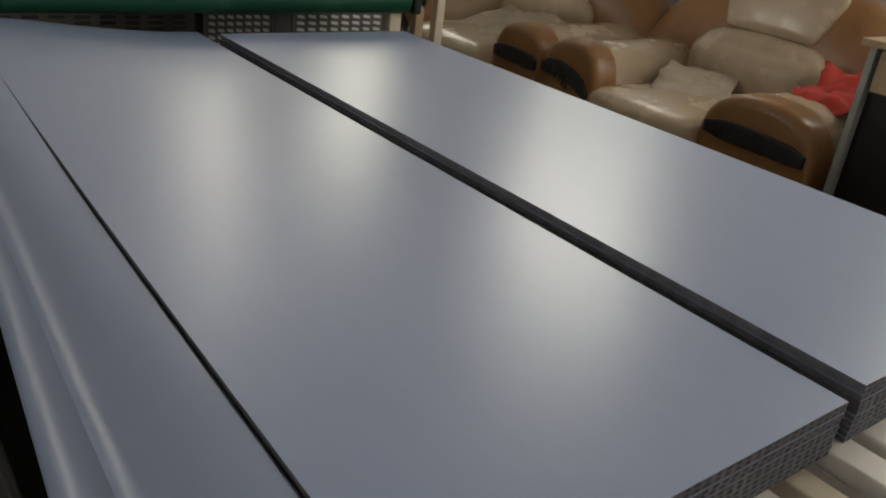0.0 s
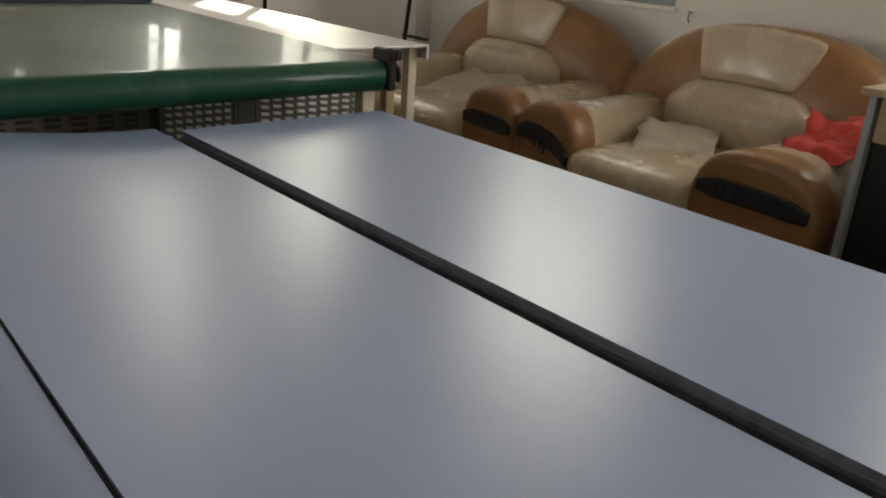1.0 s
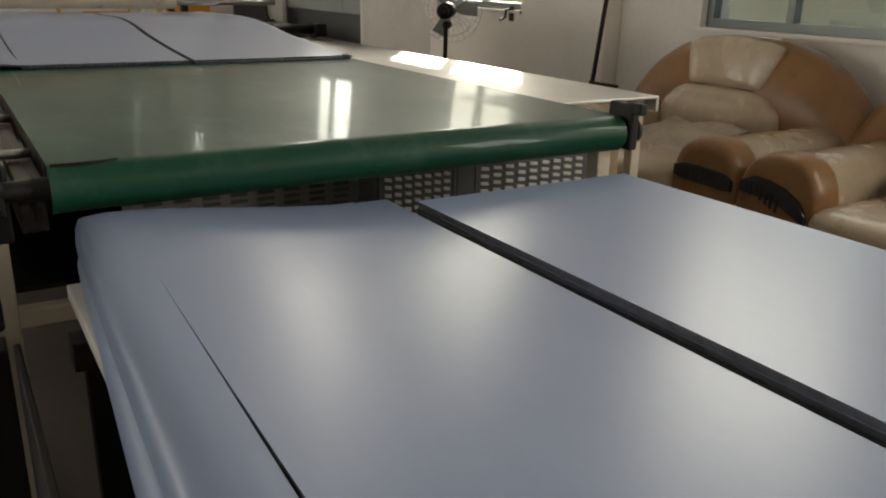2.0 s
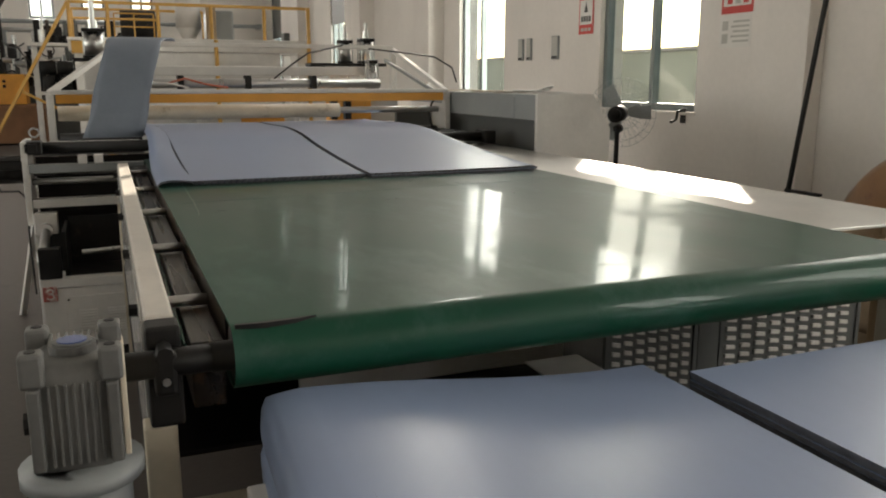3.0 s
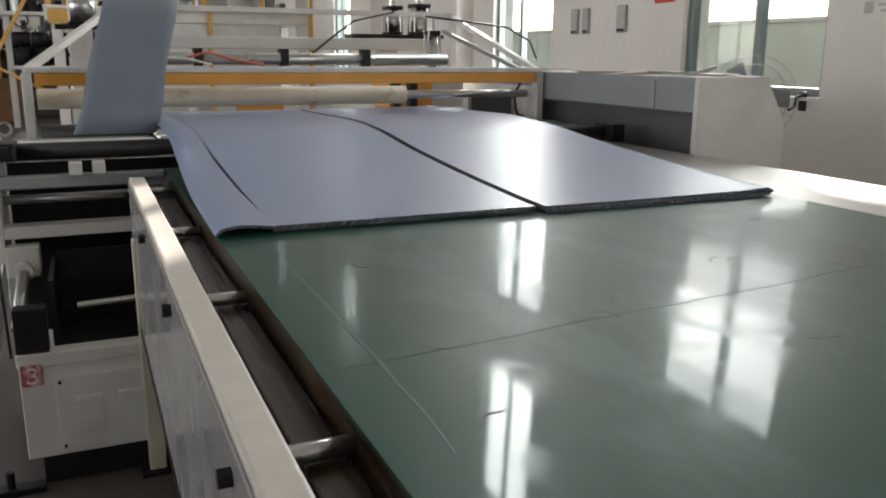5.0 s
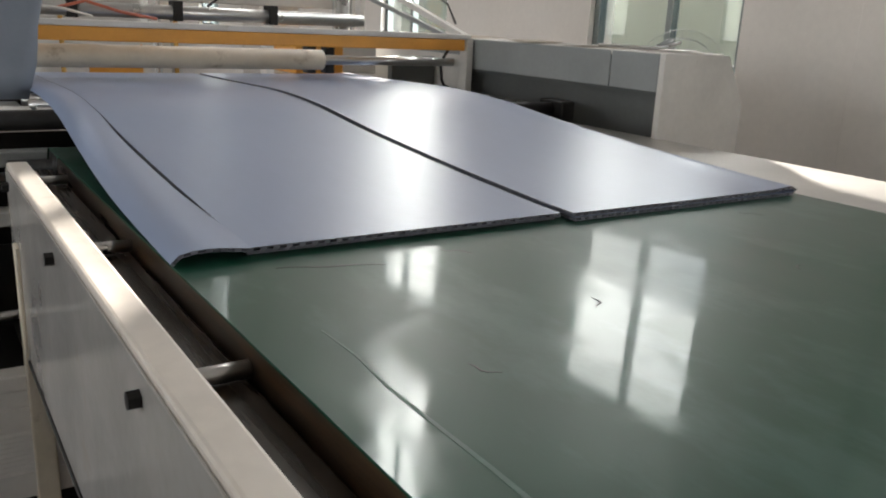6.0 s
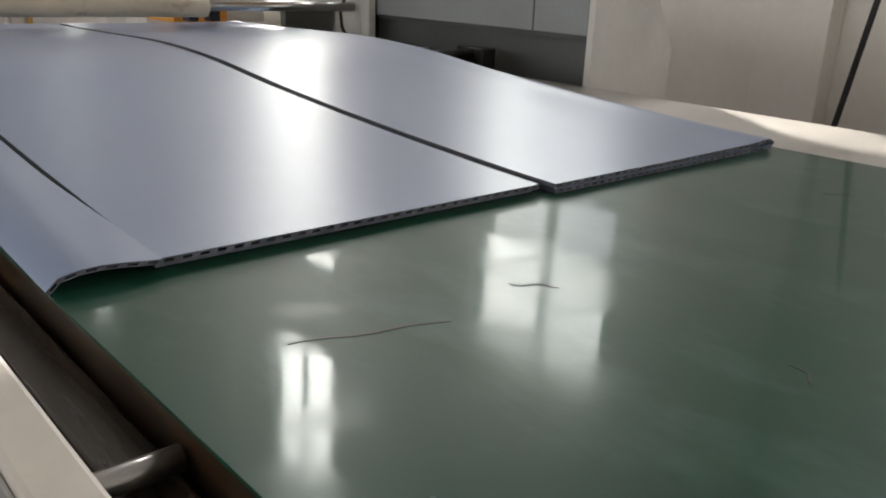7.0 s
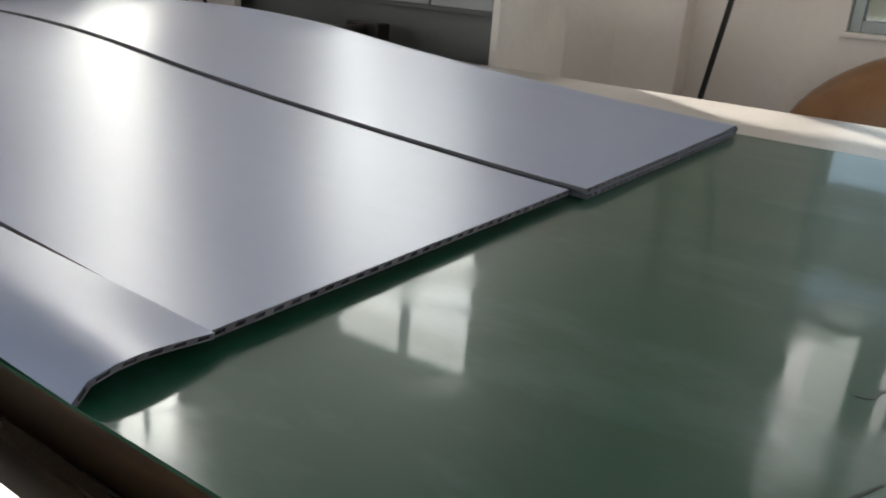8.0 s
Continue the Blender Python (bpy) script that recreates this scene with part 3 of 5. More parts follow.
# ---- hollow plastic sheets ----
def sheet_bm(line, t, ys, pitch, warp=None, wall=0.27):
    """A fluted sheet: a bent cross-section (x, z) with open flutes on the near end, drawn out through ys."""
    P = [Vector((x, 0, z)) for x, z in line]
    acc = [0.0]
    for a, b in zip(P, P[1:]):
        acc.append(acc[-1] + (b - a).length)
    n = max(2, round(acc[-1] / pitch))
    S = []
    j = 0
    for i in range(n + 1):
        s = acc[-1] * i / n
        while j < len(P) - 2 and acc[j + 1] < s:
            j += 1
        S.append(P[j].lerp(P[j + 1], (s - acc[j]) / (acc[j + 1] - acc[j])))
    top, bot = [], []
    for i in range(n + 1):
        d = (S[min(i + 1, n)] - S[max(i - 1, 0)]).normalized()
        nn = Vector((-d.z, 0, d.x))
        top.append(S[i] + nn * t / 2)
        bot.append(S[i] - nn * t / 2)
    w = warp or (lambda x, y, z: (x, y, z))
    bm = bmesh.new()
    V = bm.verts.new
    T = [[V(w(p.x, y, p.z)) for p in top] for y in ys]
    Bt = [[V(w(p.x, y, p.z)) for p in bot] for y in ys]
    smooth, edge = [], []
    for a, b, c, d in zip(T, T[1:], Bt, Bt[1:]):
        for i in range(n):
            smooth.append(bm.faces.new((a[i], a[i + 1], b[i + 1], b[i])))
            smooth.append(bm.faces.new((c[i + 1], c[i], d[i], d[i + 1])))
        edge.append(bm.faces.new((a[0], b[0], d[0], c[0])))
        edge.append(bm.faces.new((b[n], a[n], c[n], d[n])))
    for i in range(n):                      # far end closed, near end fluted
        edge.append(bm.faces.new((T[-1][i], T[-1][i + 1], Bt[-1][i + 1], Bt[-1][i])))
        q = (T[0][i].co, T[0][i + 1].co, Bt[0][i + 1].co, Bt[0][i].co)
        o = (T[0][i], T[0][i + 1], Bt[0][i + 1], Bt[0][i])
        e1, e2 = (q[1] - q[0]) , (q[3] - q[0])

        def corner(u, v):
            return q[0].lerp(q[1], u).lerp(q[3].lerp(q[2], u), v)
        hole = [V(corner(u, v)) for u, v in ((0.26, wall), (0.80, wall), (0.72, 1 - wall), (0.18, 1 - wall))]
        back = [V(h.co + Vector((0, 0.02, 0))) for h in hole]
        for k_ in range(4):
            l_ = (k_ + 1) % 4
            edge.append(bm.faces.new((o[l_], o[k_], hole[k_], hole[l_])))
            edge.append(bm.faces.new((hole[l_], hole[k_], back[k_], back[l_])))
        edge.append(bm.faces.new(back[::-1]))
    for f in smooth:
        f.smooth = True
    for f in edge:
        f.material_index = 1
    for e in bm.edges:                      # crisp cut edges
        if any(not f.smooth for f in e.link_faces):
            e.smooth = False
    return bm


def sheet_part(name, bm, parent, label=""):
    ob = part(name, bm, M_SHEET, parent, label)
    ob.data.materials.append(M_EDGE_SHADE)
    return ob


def ease(u):
    u = min(max(u, 0), 1)
    return u * u * (3 - 2 * u)


TH = 0.008
SY = [-2.10 + i * 2.0 / 14 for i in range(15)]
SYL = [-2.10 + i * 2.088 / 20 for i in range(21)]
rs = random.Random(11)


def curl(x, y, z):
    """The folded side of the stack lifts towards the roller."""
    f = (y + 2.1) / 2.1
    slide = 0.028 * f * ease((0.45 - x) / 0.3)
    if x < 0.06:
        slide = -0.046 + 0.088 * f
    return (x + slide, y, z + 0.050 * f * f * f * ease((0.70 - x) / 0.68))


NL = 10
for i in range(NL):
    up = NL - 1 - i
    zr = 0.754 - up * TH - TH / 2
    jx, jy = rs.uniform(-0.002, 0.002), rs.uniform(-0.0006, 0.0006)
    s = thing("plastic_sheet", (0.36, -1.05, zr), "blue-grey hollow plastic sheet folded along one edge, in a stack", "plastic sheet", "folded sheets in the stack")

    e = (0.0, 0.008, 0.018, 0.028, 0.038, 0.046, 0.050, 0.042, 0.030, 0.034)[up]

    def lean(x, y, z, jx=jx, jy=jy, e=e):
        back = e * (y + 2.1) / 2.1 if x < 0.03 else 0.0
        x, y, z = curl(x, y, z)
        return (x + jx + back, y + jy, z)
    sheet_part("panel", sheet_bm([(0.731, zr), (0.5, zr), (0.3, zr), (0.088, zr)], TH * 0.97, SYL, 0.018, lean), s)
    zf = zr - 0.004
    dr = 0.050 if up == 0 else 0.042
    line = [(0.080, zf), (0.062, zf), (0.042, zf), (0.020 - e, zf - 0.004), (0.003 - e, zf - 0.016), (-0.006 - e, zf - 0.034), (-0.009 - e, zf - dr - 0.004), (-0.008 - e, zf - dr - 0.022), (0.002 - e, zf - dr - 0.034)]

    def flap(x, y, z, lean=lean, top=up == 0, z0=zf):
        f, u = (y + 2.1) / 2.1, ease((x - 0.02) / 0.05)
        lift = 0.02 * f * max(0.0, 1 - abs(z0 - z - 0.026) / 0.026)
        x, y, z = lean(x, y, z)
        if top:
            z += lift
            z -= 0.022 * (1 - f) * ease((0.05 - x) / 0.06)
            x += u * (0.0015 + 0.0068 * ease((f - 0.25) / 0.68))
            z += 0.0045 * ease((f - 0.4) / 0.3)
        return (x, y, z)
    if up in (0, 6, 9):
        sheet_part("folded_edge", sheet_bm(line, TH * 0.8, SYL, 0.018, flap), s)
NR = 11
for i in range(NR):
    zr = 0.766 - NR * TH + (i + 0.5) * TH
    xe = 1.43 + rs.uniform(-0.005, 0.005)
    x0 = 0.769 + rs.uniform(-0.0035, 0.0035)
    jy = rs.uniform(-0.0006, 0.0006)
    line = [(x0 + (xe - x0) * q / 10, zr) for q in range(11)][::-1]
    s = thing("plastic_sheet", (1.1, -1.05, zr), "blue-grey hollow plastic sheet lying flat in a stack", "plastic sheet", "flat sheets in the stack")
    sheet_part("panel", sheet_bm(line, TH * 0.97, SY, 0.018, lambda x, y, z, jy=jy: (x, y + jy, z)), s)

# trolley under the stack
tr = thing("stacking_trolley", (0.75, -1.0, 0), "white slatted steel trolley carrying the sheet stack", "trolley")
ZT = 0.676
for i, (x, m, w) in enumerate(((0.0, M_WHITE, 0.06), (0.14, M_CREAM, 0.05), (0.34, M_WHITE, 0.06), (0.54, M_WHITE, 0.06), (0.66, M_CREAM, 0.045), (0.735, M_WHITE, 0.055), (0.82, M_WHITE, 0.06), (0.925, M_CREAM, 0.05), (1.01, M_WHITE, 0.065), (1.12, M_WHITE, 0.06), (1.24, M_CREAM, 0.05), (1.38, M_WHITE, 0.06))):
    part("slat", bx(x, x + w, -2.34 + 0.03 * (i % 2), -0.05, ZT - 0.03 - 0.02 * (m == M_CREAM), ZT - 0.0005 - 0.02 * (m == M_CREAM), bev=0.003), m, tr)
for y in (-2.0, -1.1, -0.2):
    part("cross_beam", bx(-0.02, 1.46, y - 0.03, y + 0.03, ZT - 0.11, ZT - 0.051, bev=0.003), M_BLACK, tr)
for x in (0.03, 1.40):
    for y in (-2.0, -0.2):
        part("leg", bx(x - 0.03, x + 0.03, y - 0.029, y + 0.029, 0.0, ZT - 0.11, bev=0.004), M_BLACK, tr)

part("side_cover", bx(-0.11, -0.098, -2.25, -0.12, 0.08, 0.60, bev=0.003), M_BLACK, tr, "dark side cover of the trolley")
part("floor_board", bx(-0.10, 1.44, -2.2, -0.12, 0.08, 0.10), M_BLACK, tr)

# ---- sheets on the belt (they creep forward) ----
CLIMB = ((1.83, 0.0), (2.1, 0.012), (2.4, 0.031), (2.7, 0.055), (3.0, 0.085), (3.3, 0.099), (3.6, 0.096), (3.9, 0.090), (4.3, 0.087))


def rise(x, y, z):
    """The sheets climb from the belt over the crest roller to the nip; the folded side draws in."""
    i = max(j for j in range(len(CLIMB)) if j == 0 or CLIMB[j][0] <= y)
    i = min(i, len(CLIMB) - 2)
    (y0, z0), (y1, z1) = CLIMB[i], CLIMB[i + 1]
    s0 = (z1 - CLIMB[i - 1][1]) / (y1 - CLIMB[i - 1][0]) if i else 0.02
    s1 = (CLIMB[i + 2][1] - z0) / (CLIMB[i + 2][0] - y0) if i + 2 < len(CLIMB) else 0.0
    h, u = y1 - y0, min(max((y - y0) / (y1 - y0), 0), 1)
    dz = (2 * u ** 3 - 3 * u * u + 1) * z0 + (u ** 3 - 2 * u * u + u) * h * s0 + (3 * u * u - 2 * u ** 3) * z1 + (u ** 3 - u * u) * h * s1
    return (x + 0.032 * ease((y - 2.1) / 1.1) * (1 - ease(x / 0.11)), y, z + dz)


BY = [1.845 + 0.08 * i for i in range(31)]
sheet_left = thing("folded_sheet_left", (0, 0, 0), "wide blue-grey hollow plastic sheet, edge folded over, on the belt", "plastic sheet")
sheet_left.name = "folded_sheet"
zl = BZ + 0.0125
sheet_part("panel", sheet_bm([(0.754, zl), (0.5, zl), (0.30, zl), (0.119, zl)], 0.008, BY, 0.022, rise), sheet_left)


def slit(x, y, z):
    o = ease((y - 1.90) / 0.38) * (1 - ease((y - 2.6) / 0.48))
    k_ = ease((y - 1.88) / 0.35)
    return rise(x - 0.009 * o * ease((x - 0.02) / 0.06), y - 0.005, z - 0.0015 * k_)


sheet_part("folded_edge", sheet_bm([(0.1200, zl + 0.0014), (0.106, zl + 0.003), (0.085, zl + 0.0055), (0.062, zl + 0.0078), (0.042, zl + 0.0082), (0.024, zl + 0.0068), (0.009, zl + 0.0028), (-0.002, zl - 0.003), (-0.006, BZ + 0.0055), (-0.003, BZ + 0.0035)], 0.006, BY, 0.022, slit), sheet_left)
# lower layer takes the dark edge colour all over, as shade under the panel
sheet_part("shaded_under_layer", sheet_bm([(0.750, BZ + 0.0045), (0.119, BZ + 0.0045)], 0.0072, [y + 0.013 for y in BY], 0.022, rise), sheet_left).data.materials[0] = M_EDGE_SHADE
sheet_right = thing("folded_sheet", (0, 0, 0), "wide blue-grey hollow plastic sheet folded double on the belt", "plastic sheet")
zr = BZ + 0.0125
line = [(0.777, BZ + 0.005), (1.1, BZ + 0.005), (1.47, BZ + 0.005), (1.492, BZ + 0.006), (1.500, BZ + 0.012), (1.492, BZ + 0.020), (1.47, zr + 0.008), (1.40, zr + 0.004), (1.1, zr + 0.002), (0.774, zr + 0.002)]
sheet_part("panel", sheet_bm(line, 0.0075, [y - 0.012 for y in BY], 0.022, rise), sheet_right)

# upturned trimmed strip
st = thing("trim_strip", (-0.1, 3.4, 0.98), "blue-grey plastic edge strip bent upright over the roller", "plastic strip")
cl = [(3.46, 0.975), (3.50, 1.08), (3.55, 1.20), (3.60, 1.32), (3.66, 1.42), (3.73, 1.482), (3.80, 1.502), (3.87, 1.505), (3.92, 1.497)]
bm = B()
T_, B_ = [], []
for i, (y, z) in enumerate(cl):
    a, b = Vector(cl[max(i - 1, 0)]), Vector(cl[min(i + 1, len(cl) - 1)])
    d = (b - a).normalized()
    nrm = Vector((-d.y, d.x)) * 0.004
    off = 0.012 * math.sin(i * 0.5) + 0.030 * i
    for row, sg in ((T_, 1), (B_, -1)):
        row.append([bm.verts.new((-0.272 + off + (0.295 - 0.012 * math.sin(i * 0.45)) * j / 8 + (0.006 * math.sin(i * 2.1) if j in (0, 8) else 0), y + sg * nrm.x, z + sg * nrm.y)) for j in range(9)])
for i in range(len(cl) - 1):
    for j in range(8):
        bm.faces.new((T_[i][j], T_[i][j + 1], T_[i + 1][j + 1], T_[i + 1][j]))
        bm.faces.new((B_[i][j + 1], B_[i][j], B_[i + 1][j], B_[i + 1][j + 1]))
    bm.faces.new((T_[i][0], T_[i + 1][0], B_[i + 1][0], B_[i][0]))
    bm.faces.new((T_[i + 1][8], T_[i][8], B_[i][8], B_[i + 1][8]))
for i in (0, len(cl) - 1):
    for j in range(8):
        bm.faces.new((T_[i][j], T_[i][j + 1], B_[i][j + 1], B_[i][j]))
bmesh.ops.recalc_face_normals(bm, faces=bm.faces)
part("strip", bm, M_STRIP, st, "", True)

# ---- long guard cabinet by the wall side ----
cb_ = thing("guard_cabinet", (2.2, 3.4, 0), "long grey steel guard cabinet with a white end panel", "cabinet")
out = [(1.957, 0.0), (1.957, 1.195), (2.30, 1.195), (2.412, 1.01), (2.40, 0.0)]
part("end_panel", prism(B(), out, "y", 2.645, 2.67), M_WHITE, cb_, "white end panel with a cut corner")
part("upper_panel", bx(1.955, 1.972, 2.915, 4.6, 1.06, 1.195, bev=0.003), M_GREY, cb_)
part("upper_panel", bx(1.955, 1.972, 2.671, 2.909, 1.06, 1.195, bev=0.003), M_GREY, cb_)
part("lower_panel", bx(2.02, 2.035, 2.671, 4.6, 0.0, 1.06), M_DGREY, cb_, "dark recessed lower panel")
part("shelf", bx(1.973, 2.03, 2.671, 4.6, 1.045, 1.06), M_DGREY, cb_)
part("top", bx(1.957, 2.30, 2.671, 4.6, 1.180, 1.199, bev=0.003), M_WHITE, cb_)
part("back", prism(B(), [(2.30, 1.18), (2.30, 0.0), (2.40, 0.0), (2.41, 1.01)], "y", 2.671, 4.6), M_GREY, cb_)
rs = random.Random(5)
for i in range(11):
    y = 2.78 + i * 0.16 + rs.uniform(-0.03, 0.03)
    x = rs.uniform(2.0, 2.12)
    nl = B()
    for j in range(rs.randint(1, 3)):
        t = bx(-0.11, 0.11, -0.08, 0.08, 0.0, 0.0018)
        t.transform(Matrix.Translation((x + 0.03 + 0.01 * j, y, 1.1998 + j * 0.0025)) @ Euler((rs.uniform(-0.03, 0.03), 0.0, rs.uniform(-0.6, 0.6))).to_matrix().to_4x4())
        join(nl, t)
    p = thing("paper_sheet", (x, y, 1.2), "crumpled pale paper lying on the cabinet", "paper", "papers on the cabinet")
    part("sheet", nl, M_PAPER if i % 3 else M_WPRINT, p)
cp = thing("clamp", (2.05, 2.80, 1.2), "bent bright steel clamp on the cabinet edge", "clamp")
part("loop", pipe(B(), [(2.0, 2.76, 1.21), (2.0, 2.70, 1.215), (2.03, 2.675, 1.23), (2.07, 2.69, 1.235), (2.08, 2.74, 1.22), (2.06, 2.80, 1.21)], 0.006), M_STEEL, cp, "", True)
part("arm", rd((2.0, 2.76, 1.21), (2.02, 3.05, 1.21), 0.006, 8), M_STEEL, cp)

# ---- haul-off roll stand behind the belt ----
rsnd = thing("roll_stand", (0.75, 4.3, 0), "white steel roll stand with an orange front beam", "machine")
PX0, PX1 = -0.43, 1.925
part("orange_beam", bx(PX0 + 0.03, PX1 - 0.03, 3.80, 3.83, 1.142, 1.192, bev=0.004), M_ORANGE, rsnd, "orange painted front beam")
part("beam_cap", bx(PX0, PX1, 3.795, 3.86, 1.193, 1.215, bev=0.004), M_WHITE, rsnd)
for x in (PX0, PX1):
    part("post", bx(x - 0.018, x + 0.018, 3.80, 3.86, 0.0, 1.192, bev=0.004), M_WHITE, rsnd)
    xr = -0.05 if x < 0 else x
    part("rear_post", bx(xr - 0.018, xr + 0.018, 4.88, 4.94, 0.0, 1.50, bev=0.004), M_WHITE, rsnd)
    part("brace", bar(B(), (x, 3.84, 1.20), (xr, 4.91, 1.50), 0.03, 0.03, 0.003), M_WHITE, rsnd)
    if x > 0:
        part("lower_brace", bar(B(), (x - 0.06, 3.9, 1.20), (x - 0.06, 4.91, 1.42), 0.022, 0.022, 0.003), M_GREY, rsnd)
        part("side_plate", bx(x - 0.01, x + 0.01, 3.87, 4.87, 0.25, 1.12), M_WHITE, rsnd)
part("top_rail", bx(-0.075, PX1, 4.89, 4.93, 1.50, 1.53, bev=0.004), M_WHITE, rsnd)
part("cross_rail", bx(-0.10, 1.70, 4.70, 4.78, 1.30, 1.365, bev=0.006), M_WHITE, rsnd, "white cross beam")
part("front_roller", rd((PX0 + 0.03, 3.90, 1.085), (1.22, 3.90, 1.085), 0.042, 28), M_CREAM, rsnd, "pale rubber press roller", True)
part("roller_end", rd((1.22, 3.90, 1.085), (PX1 - 0.03, 3.90, 1.085), 0.02, 18), M_STEEL, rsnd, "", True)
part("upper_roller", rd((-0.15, 4.30, 1.25), (1.62, 4.30, 1.25), 0.03, 24), M_STEEL, rsnd, "", True)
part("lower_roller", rd((PX0 + 0.03, 3.94, 0.925), (PX1 - 0.03, 3.94, 0.925), 0.05, 28), M_BLACK, rsnd, "", True)
for x in (0.30, 0.72, 1.15):
    part("hanger", bx(x - 0.02, x + 0.02, 4.26, 4.34, 1.215, 1.30, bev=0.003), M_BLACK, rsnd)
part("hose", pipe(B(), [(0.20, 4.0, 1.25), (0.30, 3.98, 1.28), (0.42, 3.96, 1.245), (0.55, 3.95, 1.225)], 0.006), M_PIPE, rsnd, "red air hose", True)
part("hose", pipe(B(), [(0.10, 4.02, 1.26), (0.22, 3.99, 1.25), (0.32, 3.97, 1.225)], 0.005), M_WHITE, rsnd, "white air hose", True)
part("hose", pipe(B(), [(0.95, 4.6, 1.28), (1.08, 4.6, 1.38), (1.22, 4.7, 1.46), (1.5, 4.8, 1.52)], 0.006), M_COPPER, rsnd, "black air hose", True)
part("hose", pipe(B(), [(1.70, 4.8, 1.50), (1.95, 4.7, 1.47), (2.15, 4.6, 1.44), (2.25, 4.5, 1.36), (2.24, 4.4, 1.26)], 0.006), M_COPPER, rsnd, "black air hose", True)
part("hose", pipe(B(), [(1.86, 3.88, 1.15), (1.83, 3.9, 1.08), (1.84, 3.9, 1.0), (1.86, 3.88, 0.95)], 0.007), M_COPPER, rsnd, "black cable", True)
part("orange_box", bx(1.36, 1.62, 4.5, 4.8, 0.98, 1.16, bev=0.006), M_ORANGE, rsnd, "orange drive cover")
part("pale_box", bx(1.63, 1.84, 4.55, 4.8, 0.98, 1.15, bev=0.006), M_WHITE, rsnd)
for i, x in enumerate((1.22, 1.31)):
    part("bracket", bx(x - 0.02, x + 0.02, 4.0, 4.06, 1.02, 1.14, bev=0.003), M_BLACK, rsnd)
part("dark_plate", bx(1.66, 1.90, 4.06, 4.10, 0.95, 1.10), M_DGREY, rsnd)


def air_cylinder(x, y, z0, z1, r, top=0.13):
    c = thing("air_cylinder", (x, y, z0), "bright aluminium air cylinder on a dark clamp plate", "air cylinder", "air cylinders")
    part("barrel", rd((x, y, z0 + 0.015), (x, y, z1 - 0.012), r, 24), M_STEEL, c, "", True)
    part("end_cap", bx(x - r * 1.08, x + r * 1.08, y - r * 1.08, y + r * 1.08, z0, z0 + 0.015, bev=0.005), M_BLACK, c)
    part("head", bx(x - r * 1.08, x + r * 1.08, y - r * 1.08, y + r * 1.08, z1 - 0.012, z1 + 0.012, bev=0.005), M_BLACK, c)
    for sx in (-1, 1):
        for sy in (-1, 1):
            part("tie_rod", rd((x + sx * r * 0.96, y + sy * r * 0.96, z0 + 0.01), (x + sx * r * 0.96, y + sy * r * 0.96, z1 + 0.02), 0.005, 8), M_STEEL, c)
    part("stem", rod(rd((x, y, z1 + 0.012), (x, y, z1 + 0.07), r * 0.42, 14), (x, y, z1 + 0.07), (x, y, z1 + top), r * 0.25, 12), M_STEEL, c)
    return c


air_cylinder(-0.19, 4.98, 1.42, 1.60, 0.068, 0.19)
air_cylinder(1.60, 5.10, 1.40, 1.56, 0.048)
air_cylinder(1.74, 5.00, 1.40, 1.57, 0.052)
air_cylinder(1.66, 4.60, 1.18, 1.40, 0.036, 0.08)
cp = thing("clamp_plate", (1.6, 5.05, 1.38), "black steel plate under the air cylinders", "plate")
part("plate", join(bx(1.30, 1.90, 4.98, 5.16, 1.375, 1.398, bev=0.004), bx(1.30, 1.42, 5.02, 5.12, 1.35, 1.375)), M_BLACK, cp)
part("column", bx(1.45, 1.60, 5.02, 5.14, 0.0, 1.375, bev=0.006), M_WHITE, cp)
cp = thing("clamp_plate", (-0.21, 5.0, 1.4), "black steel plate under the air cylinder", "plate")
part("plate", bx(-0.33, -0.10, 4.95, 5.06, 1.395, 1.419, bev=0.004), M_BLACK, cp)
part("column", bx(-0.27, -0.15, 4.96, 5.04, 0.0, 1.395, bev=0.006), M_WHITE, cp)

# ---- trimming frame beside the sheets ----
tf = thing("trim_frame", (-0.3, 3.2, 0), "dark roller frame with a side motor beside the sheets", "machine")
part("roller", rd((-0.50, 3.10, 0.955), (1.86, 3.10, 0.955), 0.028, 24), M_BLACK, tf, "black crest roller under the sheets", True)
for y in (3.36, 3.55, 3.72):
    part("idler_roller", rd((0.03, y, 0.945), (1.86, y, 0.945), 0.022, 18), M_STEEL, tf, "", True)
part("bearing", bx(1.835, 1.905, 3.03, 3.17, 0.915, 0.99, bev=0.008), M_BLACK, tf)
part("side_beam", bx(1.862, 1.90, 3.172, 3.79, 0.90, 0.962, bev=0.004), M_DGREY, tf)
part("side_leg", bx(1.862, 1.90, 3.2, 3.24, 0.0, 0.899, bev=0.003), M_WHITE, tf)
part("roller", rd((-0.50, 3.24, 0.83), (1.86, 3.24, 0.83), 0.022, 20), M_STEEL, tf, "", True)
part("roller", rd((-0.50, 3.12, 0.795), (0.02, 3.12, 0.795), 0.016, 20), M_STEEL, tf, "", True)
part("table", bx(-0.50, 0.02, 3.30, 3.78, 0.90, 0.935, bev=0.004), M_GREY, tf)
part("plate", bx(-0.51, 0.0, 3.20, 3.30, 0.955, 0.972, bev=0.003), M_WHITE, tf)
for x in (-0.515,):
    part("upright", bx(x - 0.014, x + 0.014, 3.02, 3.32, 0.60, 0.99, bev=0.004), M_WHITE, tf)
    part("upright", bx(x - 0.012, x + 0.03, 3.26, 3.31, 0.0, 0.60, bev=0.004), M_WHITE, tf)
part("beam", bx(-0.50, 0.04, 3.00, 3.06, 0.845, 0.885, bev=0.004), M_GREY, tf)
